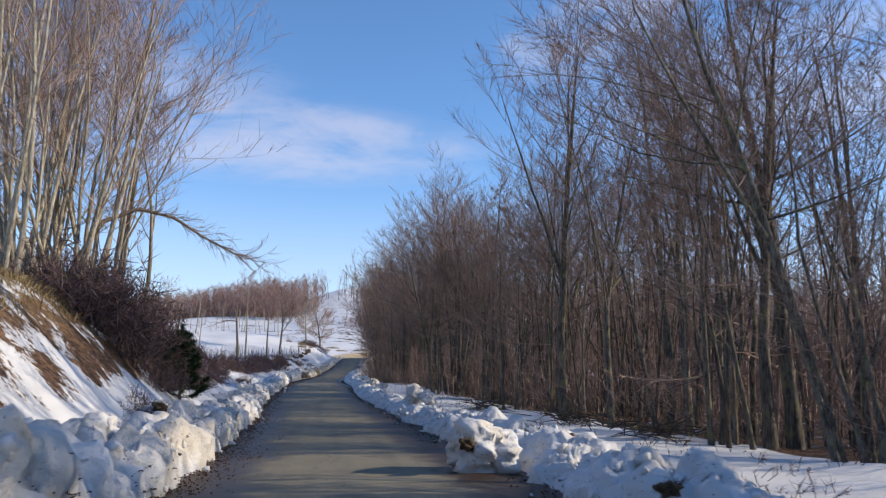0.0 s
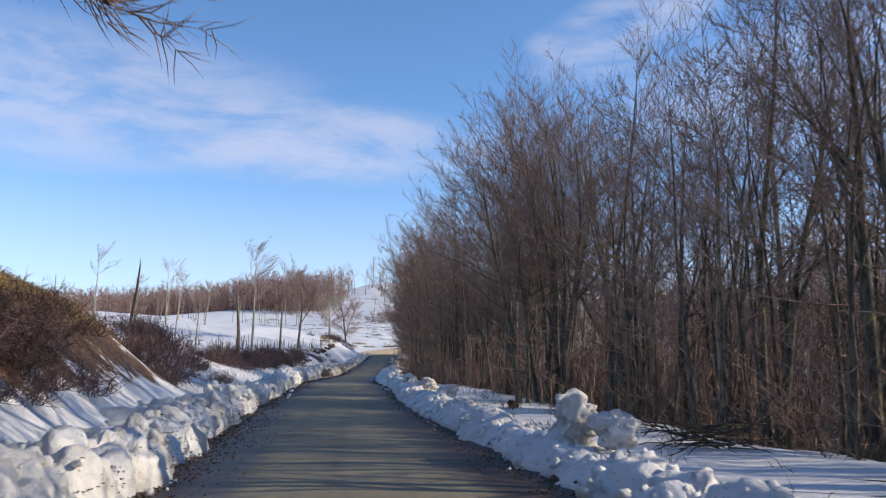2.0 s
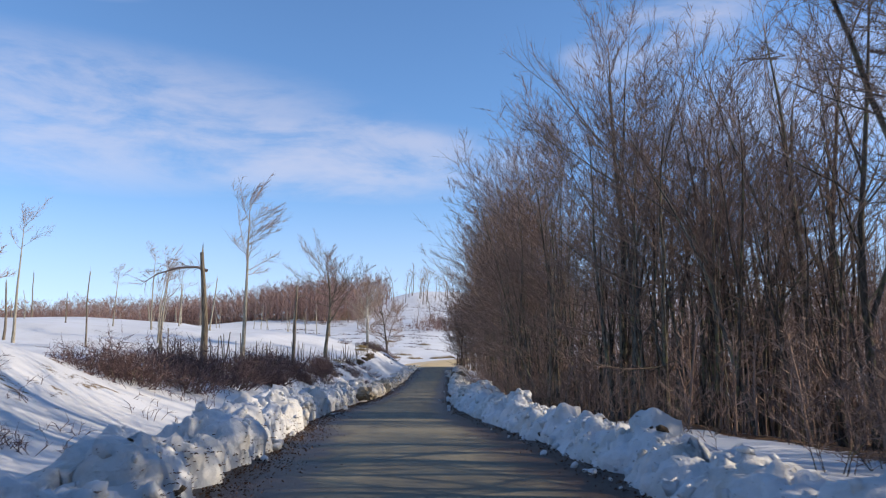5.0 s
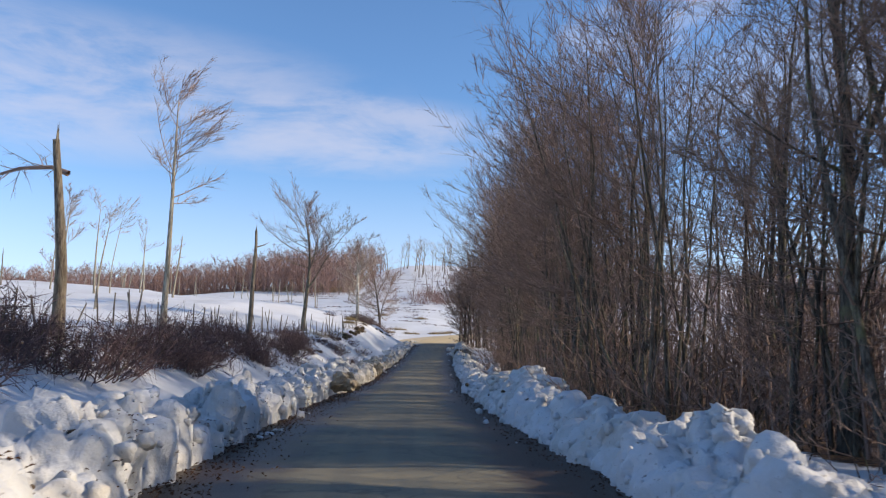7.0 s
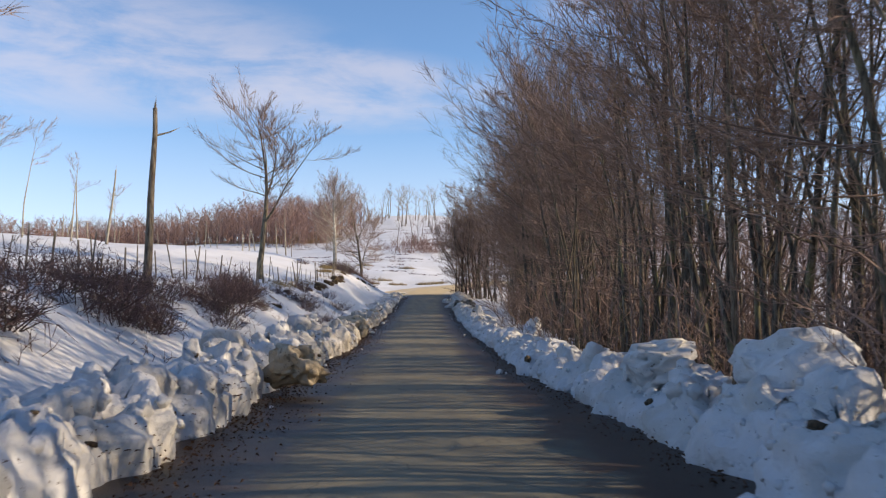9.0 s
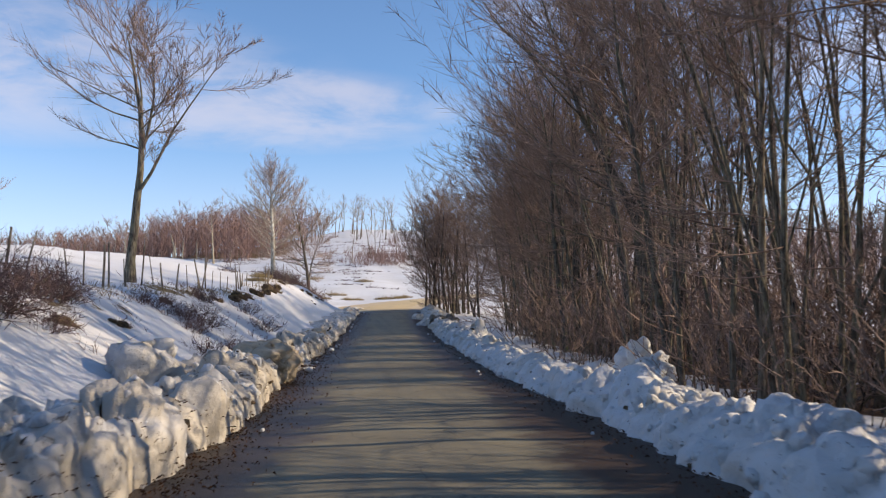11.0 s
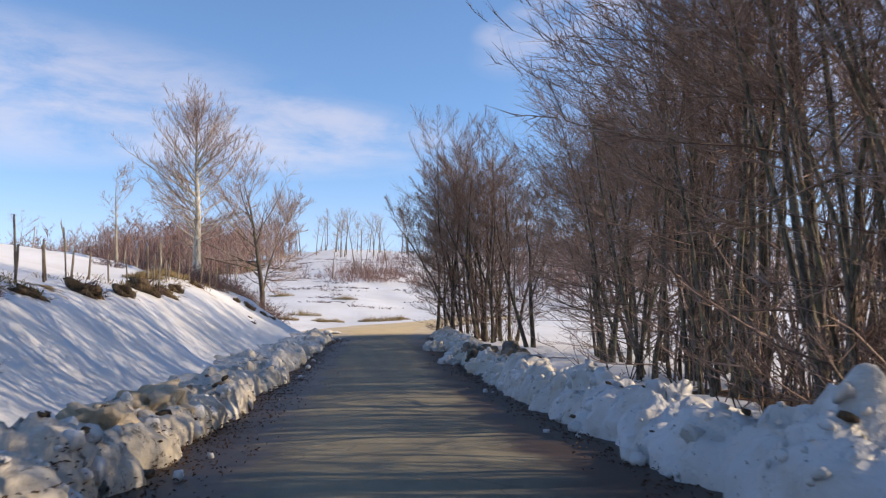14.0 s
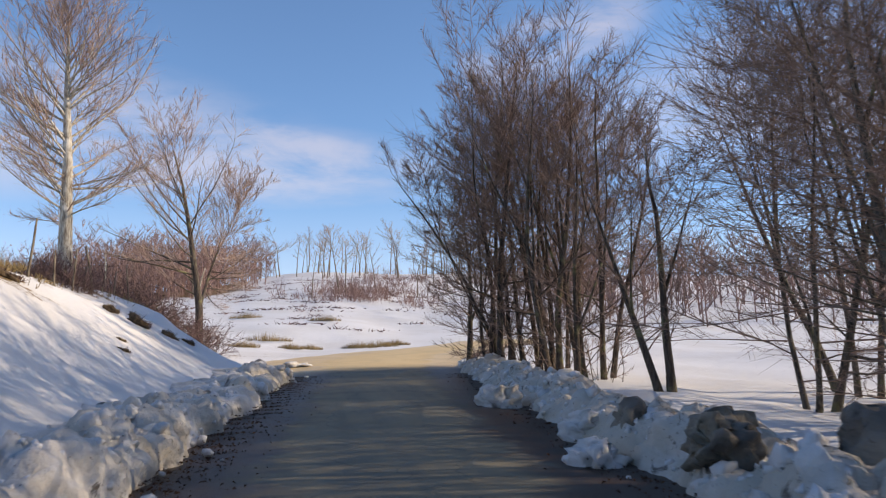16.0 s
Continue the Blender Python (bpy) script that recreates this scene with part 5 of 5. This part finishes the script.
def fence_posts():
    rng = random.Random(61)
    post = Limbs()
    post.tube([Vector((0, 0, -0.3)), Vector((0.01, 0, 0.6)), Vector((0.0, 0.01, 1.05))], [0.034, 0.03, 0.025], 6, pointed=False)
    me = post.mesh("fence_post", DEAD_WOOD)
    for i in range(76):
        y = 70 + i * 0.94 + rng.uniform(-0.35, 0.35)
        x, yy, z = along(y, -8.2 + 1.25 * float(smooth(y, 86, 108)) - 0.25 * math.sin(i * 0.7))
        ob = tagged(new("fence_post", me), "weathered wooden fence stake standing in snow", "fence post", "stakes of the old fence")
        ob.matrix_basis = Matrix.Translation((x, yy, z)) @ pose(0, 0, 0, rng.gauss(0, 5), rng.gauss(0, 6), rng.uniform(0, 360)) @ Matrix.Diagonal((rng.uniform(0.55, 1.0), rng.uniform(0.55, 1.0), rng.uniform(0.55, 1.25), 1))


fence_posts()


def grass_patch(name, spots, count, size, seed, mat, label, length=(0.18, 0.5)):
    """Dry grass, one object for the whole patch."""
    rng = random.Random(seed)
    blades = Limbs()
    pts = []
    for _ in range(count):
        y0, y1, u0, u1 = rng.choice(spots)
        x, y, _ = along(rng.uniform(y0, y1), rng.uniform(u0, u1))
        for _ in range(6):
            pts.append((x + rng.gauss(0, 0.10), y + rng.gauss(0, 0.10)))
    xs, ys = np.array(pts).T
    for (x, y), z in zip(pts, land(xs, ys)):
        d = Vector((rng.gauss(0, 0.55), rng.gauss(0, 0.55), 1)).normalized()
        ln = rng.uniform(*length)
        p = Vector((x, y, z - 0.03))
        q = p + d * ln * 0.6
        blades.ribbon([p, q, q + Vector((d.x * 0.6, d.y * 0.6, -0.1)) * ln * 0.6], [size, size * 0.8], rng)
    tagged(new(name, blades.mesh(name, mat)), label, "grass", kind="stuff")


grass_patch("dry_grass", [(6, 24, -9.0, -5.6), (32, 45, -9.0, -6.2), (8, 22, -8.5, -6.2), (33, 42, -9, -7), (29, 40, -8.6, -5.9), (29, 40, -8.6, -5.9)], 2700, 0.008, 71, STRAW, "matted dry yellow grass on the cut bank")
grass_patch("dry_grass", [(118, 142, -7.6, -6.4), (100, 118, -7.2, -6.2)], 260, 0.008, 72, STRAW, "dry grass tufts along the crest of the bank", (0.1, 0.3))


def fallen_leaves():
    """Brown leaves blown together along both edges of the road."""
    rng = random.Random(81)
    v, f = [], []
    for i in range(24000):
        side = -1 if rng.random() < 0.72 else 1
        k = rng.randrange(110, 398)
        u = side * (2.2 - abs(rng.gauss(0, 0.36 if side < 0 else 0.24)))
        a, r = rng.uniform(0, 6.28), rng.uniform(0.010, 0.026)
        x, y, z = MID[k, 0] + RIGHT[k, 0] * u, MID[k, 1] + rng.uniform(-0.3, 0.3), MID[k, 2] + 0.05 * (1 - (u / 2.55) ** 2) - 0.006
        c, s = math.cos(a) * r, math.sin(a) * r
        o = len(v)
        lift = rng.uniform(0.005, 0.03)
        v += [(x - c, y - s, z), (x + s * 0.5, y - c * 0.5, z + lift), (x + c, y + s, z + lift * 0.6), (x - s * 0.5, y + c * 0.5, z + lift)]
        f += [(o, o + 1, o + 2), (o, o + 2, o + 3)]
    for i in range(420):
        a, w = rng.randrange(6, int(len(LEFT_PTS) * 0.84)), rng.choice((0, 0, 1, 1, 2, 2, 3, 4, 6))
        n = rng.randrange(3, 22)
        for _ in range(n):
            q = LEFT_PTS[min(len(LEFT_PTS) - 1, max(0, a + int(rng.gauss(0, 2.2)))), max(0, min(28, w + int(rng.gauss(0, 1.3))))]
            b, r = rng.uniform(0, 6.28), rng.uniform(0.012, 0.03)
            x, y, z = q[0] + rng.gauss(0, 0.03), q[1] + rng.gauss(0, 0.04), q[2] + 0.012
            c, s_ = math.cos(b) * r, math.sin(b) * r
            o = len(v)
            v += [(x - c, y - s_, z), (x + s_ * 0.5, y - c * 0.5, z + 0.015), (x + c, y + s_, z + 0.01), (x - s_ * 0.5, y + c * 0.5, z + 0.015)]
            f += [(o, o + 1, o + 2), (o, o + 2, o + 3)]
    tagged(new("fallen_leaves", from_arrays("fallen_leaves", v, f, [DRY_LEAF], False)), "brown fallen leaves along the muddy road edges", "leaves", kind="stuff")


fallen_leaves()


def dead_stems():
    """Dead weeds and twigs that stick out of the snow."""
    rng = random.Random(83)
    stems = Limbs()
    pts = []
    for _ in range(330):
        if rng.random() < 0.62:
            x, y, _ = along(rng.uniform(38, 112), -rng.uniform(3.8, 8.6))
        else:
            x, y, _ = along(rng.uniform(4, 62), rng.uniform(4.4, 8.0))
        n = rng.randrange(2, 9)
        for _ in range(n):
            pts.append((x + rng.gauss(0, 0.16), y + rng.gauss(0, 0.16)))
    xs, ys = np.array(pts).T
    for (x, y), z in zip(pts, land(xs, ys)):
        d = Vector((rng.gauss(0, 0.7), rng.gauss(0, 0.7), 1)).normalized()
        p = Vector((x, y, z - 0.03))
        ln = rng.uniform(0.08, 0.42)
        stems.tube([p, p + d * ln * 0.6, p + turned(rng, d, 0.5) * ln], [0.007, 0.006, 0], 3)
        for _ in range(2):
            q = p + d * ln * rng.uniform(0.2, 0.6)
            stems.tube([q, q + turned(rng, d, 0.9) * ln * 0.5], [0.005, 0], 3)
    tagged(new("dead_stems", stems.mesh("dead_stems", RED_TWIG)), "dead weed stems and twigs sticking out of the snow", "weeds", kind="stuff")


dead_stems()


def brush_pile(x, y, r, seed):
    """A heap of cut branches at the wood's edge."""
    rng = random.Random(seed)
    sticks = Limbs()
    for _ in range(90):
        p = Vector((rng.gauss(0, r * 0.5), rng.gauss(0, r * 0.5), rng.uniform(0.0, 0.35)))
        d = Vector((rng.gauss(0, 1), rng.gauss(0, 1), rng.gauss(0.1, 0.22))).normalized()
        line = limb_line(rng, p, d, rng.uniform(0.5, 1.6), 3, 0.18, 0.05)
        sticks.tube(line, [0.016, 0.013, 0.009, 0.003], 3)
    ob = tagged(new("brush_pile", sticks.mesh("brush_pile", DARK_BARK)), "heap of cut dark branches lying on snow", "brush pile", "heaps of cut branches", "stuff")
    ob.matrix_basis = Matrix.Translation((x, y, land_at(x, y)))


brush_pile(7.2, 24.6, 0.9, 1)
brush_pile(7.6, 18.6, 1.1, 2)
brush_pile(5.6, 30.5, 0.7, 3)


def dry_tussock(x, y, r, seed):
    """A cushion of dead yellow grass showing through the snow."""
    rng = random.Random(seed)
    blades = Limbs()
    for _ in range(420):
        a, d = rng.uniform(0, 6.28), r * rng.random() ** 0.6
        px, py = math.cos(a) * d, math.sin(a) * d
        tip = Vector((px * 0.5 + rng.gauss(0, 0.1), py * 0.5 + rng.gauss(0, 0.1), 1)).normalized() * (0.08 + r * rng.uniform(0.2, 0.7) * (1 - 0.9 * d / r))
        px *= 1.5
        blades.tube([Vector((px, py, -0.05)), Vector((px, py, 0)) + tip], [0.014, 0], 3)
    ob = tagged(new("grass_tussock", blades.mesh("grass_tussock", STRAW)), "cushion of dead yellow grass showing through the snow", "grass tussock", "grass tussocks by the bend", "stuff")
    ob.matrix_basis = Matrix.Translation((x, y, land_at(x, y)))


for n_, (x_, y_, r_) in enumerate(((-1.8, 164.5, 1.0), (-0.4, 161.5, 0.5), (-2.8, 160.5, 0.6), (0.6, 162.5, 0.5), (3.4, 163.5, 0.7), (4.6, 164.0, 0.8), (5.6, 164.8, 0.6), (-6.6, 136.6, 0.6), (-6.4, 133.8, 0.5), (-6.3, 130.8, 0.45), (1.8, 176.0, 0.8), (-4.0, 181.0, 0.9))):
    dry_tussock(x_, y_, r_, 300 + n_)


# ---------------------------------------------------------------- clods and debris, last
def clods():
    rng = random.Random(91)
    shapes = [clod_mesh("snow_clod", i, CLOD_SNOW if i % 3 == 0 else BANK_SNOW, (1, rng.uniform(0.7, 1.1), rng.uniform(0.6, 1.0))) for i in range(9)]
    small = [clod_mesh("snow_clod", 40 + i, BANK_SNOW, (1, rng.uniform(0.7, 1.1), rng.uniform(0.6, 1.0)), 0.42, 1) for i in range(6)]
    dirt = [clod_mesh("soil_clod", 20 + i, SOIL, (1, rng.uniform(0.7, 1.2), rng.uniform(0.5, 0.8)), 0.6, 1) for i in range(4)]
    for bank, pts, side in ((LEFT_BANK, LEFT_PTS, -1), (RIGHT_BANK, RIGHT_PTS, 1)):
        n = len(pts)
        for i in range(130):
            a = rng.randrange(6, n - 8)
            w = min(34, max(1, int(rng.gauss(16, 6.5))))
            p = pts[a, w]
            r = 0.05 + 0.13 * rng.random() ** 2.2
            child("snow_clod", rng.choice(shapes if r > 0.13 else small), bank, Matrix.Translation((p[0], p[1], p[2] - r * 0.1)) @ pose(0, 0, 0, rng.uniform(0, 360), rng.uniform(-40, 40), rng.uniform(0, 360)) @ Matrix.Diagonal((r, r, r, 1)))
        for i in range(90):
            a = rng.randrange(6, n - 8)
            p = pts[a, 0]
            k = rng.uniform(-0.05, 0.42)
            r = 0.03 + 0.10 * rng.random() ** 2.5
            y = p[1]
            j = int(np.argmin(np.abs(MID[:436, 1] - y)))
            x = p[0] - side * k
            child("snow_clod", rng.choice(small), bank, Matrix.Translation((x, y, MID[j, 2] + 0.0 + r * 0.4)) @ pose(0, 0, 0, rng.uniform(0, 360), 0, rng.uniform(0, 360)) @ Matrix.Diagonal((r, r, r * 0.8, 1)))
        for i in range(120 if side < 0 else 60):
            a = rng.randrange(6, int(n * 0.86))
            if side < 0 and i > 50:
                a = rng.randrange(int(n * 0.62), int(n * 0.88))
            w = rng.choice([0, 1, 2, 3, 6, 9, 12, 16])
            p = pts[a, w]
            r = 0.025 + 0.075 * rng.random() ** 2
            child("soil_clod", rng.choice(dirt), bank, Matrix.Translation((p[0], p[1], p[2] + 0.02)) @ pose(0, 0, 0, rng.uniform(-30, 30), rng.uniform(-30, 30), rng.uniform(0, 360)) @ Matrix.Diagonal((r * 1.2, r, r * 0.9, 1)))


def big_lumps():
    """The largest blocks that the plough threw up."""
    for i, (bank, x, y, top, r, mat, sx, sz) in enumerate((
            (RIGHT_BANK, 2.0, 10.9, 0.62, 0.50, CLOD_SNOW, 1.0, 0.9), (RIGHT_BANK, 2.55, 27.4, 0.62, 0.38, CLOD_SNOW, 0.8, 1.15), (RIGHT_BANK, 2.95, 26.9, 0.40, 0.30, BANK_SNOW, 1, 0.9),
            (RIGHT_BANK, 2.07, 39.8, 0.32, 0.30, BANK_SNOW, 1.2, 0.8), (RIGHT_BANK, 1.94, 45.1, 0.40, 0.34, CLOD_SNOW, 1.2, 0.8), (RIGHT_BANK, 1.35, 61.4, 0.50, 0.34, BANK_SNOW, 1, 1),
            (RIGHT_BANK, 1.65, 74.1, 0.58, 0.56, BANK_SNOW, 1.1, 0.9), (RIGHT_BANK, 1.25, 76.5, 0.42, 0.42, BANK_SNOW, 1.1, 0.8), (RIGHT_BANK, 1.6, 71.3, 0.45, 0.42, BANK_SNOW, 1.2, 0.9),
            (RIGHT_BANK, 3.35, 95.1, 0.34, 0.34, BANK_SNOW, 0.55, 1.5), (RIGHT_BANK, 3.1, 93.6, 0.16, 0.30, BANK_SNOW, 1, 1),
            (RIGHT_BANK, 3.75, 126.0, 1.10, 0.26, GRIMY_SHADED_SNOW, 1.0, 1.2), (RIGHT_BANK, 3.55, 123.9, 1.06, 0.34, GRIMY_SHADED_SNOW, 0.9, 0.9), (RIGHT_BANK, 4.35, 123.0, 1.12, 0.42, GRIMY_SHADED_SNOW, 0.9, 1.05), (RIGHT_BANK, 4.05, 124.7, 1.06, 0.34, GRIMY_SHADED_SNOW, 0.9, 1.0), (RIGHT_BANK, 3.05, 125.3, 0.80, 0.30, CLOD_SNOW, 1.0, 1.1),
            (RIGHT_BANK, 3.5, 126.8, 0.95, 0.30, BANK_SNOW, 1.1, 0.9), (RIGHT_BANK, 3.4, 130.5, 1.25, 0.36, CLOD_SNOW, 1.1, 1.0),
            (LEFT_BANK, -3.5, 16.6, 0.66, 0.38, BANK_SNOW, 0.8, 1.3), (LEFT_BANK, -3.3, 12.0, 0.72, 0.42, BANK_SNOW, 1, 1.1), (LEFT_BANK, -4.5, 40.0, 0.36, 0.34, BANK_SNOW, 1, 1),
            (LEFT_BANK, -3.25, 79.3, 0.26, 0.36, SANDY_SNOW, 1.3, 1), (LEFT_BANK, -3.05, 98.3, 0.42, 0.60, SANDY_SNOW, 1.2, 0.9), (LEFT_BANK, -2.4, 112.8, 0.52, 0.36, SANDY_SNOW, 1.2, 0.9), (LEFT_BANK, -2.5, 110.9, 0.50, 0.36, SANDY_SNOW, 1.2, 0.9), (LEFT_BANK, -4.5, 94.4, 0.55, 0.60, CLOD_SNOW, 1.1, 0.95), (LEFT_BANK, -3.0, 101.5, 0.05, 0.34, CLOD_SNOW, 1.2, 0.9),
            (LEFT_BANK, -3.2, 99.4, 0.05, 0.36, CLOD_SNOW, 1, 0.9))):
        me = clod_mesh("snow_block", 120 + i, mat, (r, r * sx, r * sz), 0.7 if r < 0.4 else 0.45, 4, 0.35)
        child("snow_block", me, bank, Matrix.Translation((x, y, top - r * sz * 0.80)) @ pose(0, 0, 0, 8 * math.sin(i * 2.1), 10 * math.sin(i), 37 * i))


def turf_clumps():
    """Dark turf and soil that hangs over the crest and has slid down the bank, and one clump for a hollow's dark."""
    rng = random.Random(97)
    shapes = [clod_mesh("turf", 220 + i, SOIL, (1.0, 0.55, 0.42), 0.7, 3, 0.2) for i in range(4)]
    blades = []
    for i in range(4):
        tuft = Limbs()
        for _ in range(130):
            a, d = rng.uniform(0, 6.28), rng.random() ** 0.5
            p = Vector((math.cos(a) * d * 0.9, math.sin(a) * d * 0.5, 0.12))
            tuft.ribbon([p, p + Vector((rng.gauss(0, 0.25), -abs(rng.gauss(0.1, 0.25)), rng.uniform(0.05, 0.5)))], [0.022], rng)
        blades.append(tuft.mesh("tuft", RED_TWIG if i % 2 else STRAW))
    spots = [(-3.8, 136.2, 0.32), (-3.3, 136.8, 0.42), (-2.84, 137.9, 0.38), (-2.9, 133.4, 0.2), (-3.1, 134.0, 0.16), (-4.9, 133.2, 0.42), (-3.5, 137.2, 0.3), (-2.5, 138.8, 0.3)]
    for y0, u0, r0 in ((113.5, -5.9, 0.5), (115.2, -6.0, 0.6), (117.5, -6.0, 0.45), (120.5, -6.1, 0.7), (122.2, -6.0, 0.55), (125.0, -6.2, 0.8), (126.6, -6.1, 0.6), (111.0, -6.0, 0.4), (128.6, -6.3, 0.5), (104.0, -6.0, 0.35), (96.0, -5.6, 0.4), (98.5, -5.4, 0.35)):
        x, y, _ = along(y0, u0)
        spots.append((x, y, r0))
    spots = [(x, y, land_at(x, y) - 0.02, r) for x, y, r in spots]
    # the clump at (1.72, 10.5) is no turf: it darkens a hollow in the snow block
    spots += [(-3.35, 16.3, 0.56, 0.30), (-2.35, 9.6, 0.50, 0.26), (-2.6, 12.4, 0.62, 0.22), (2.85, 6.9, 0.36, 0.32), (1.72, 10.5, 0.40, 0.24), (3.2, 35.6, 0.02, 0.3)]
    for i, (x, y, z, r) in enumerate(spots):
        ob = tagged(new("turf_clump"), "clump of dark turf showing through snow on the bank", "turf", "turf clumps on the bank")
        child("soil", shapes[i % 4], ob)
        child("grass", blades[i % 4], ob)
        ob.matrix_basis = Matrix.Translation((x, y, z)) @ pose(0, 0, 0, 0, 18, 80 + rng.uniform(-15, 15)) @ Matrix.Diagonal((r * 1.0, r * 0.8, r * 0.62, 1))


def snow_remnants():
    """Thin leftovers of snow on the tarmac's edge."""
    for i, (x, y, z, r) in enumerate(((0.1, 143.8, 1.93, 0.42), (-0.75, 131.4, 0.98, 0.32), (-0.95, 129.9, 0.88, 0.22), (-3.75, 66.8, -0.36, 0.22), (-3.6, 67.6, -0.36, 0.16), (-3.5, 65.9, -0.36, 0.14), (-2.45, 103.0, -0.30, 0.24), (-2.35, 101.6, -0.32, 0.18))):
        me = clod_mesh("snow_remnant", 260 + i, BANK_SNOW, (r, r * 0.6, r * 0.28), 0.9, 3, 0.1)
        child("snow_remnant", me, LEFT_BANK, Matrix.Translation((x, y, z)) @ pose(0, 0, 0, 0, 0, 57 * i))


turf_clumps()
snow_remnants()
big_lumps()
clods()
rubble(LEFT_BANK, LEFT_PTS, 2200, 5, BANK_SNOW)
rubble(RIGHT_BANK, RIGHT_PTS, 3200, 6, BANK_SNOW)
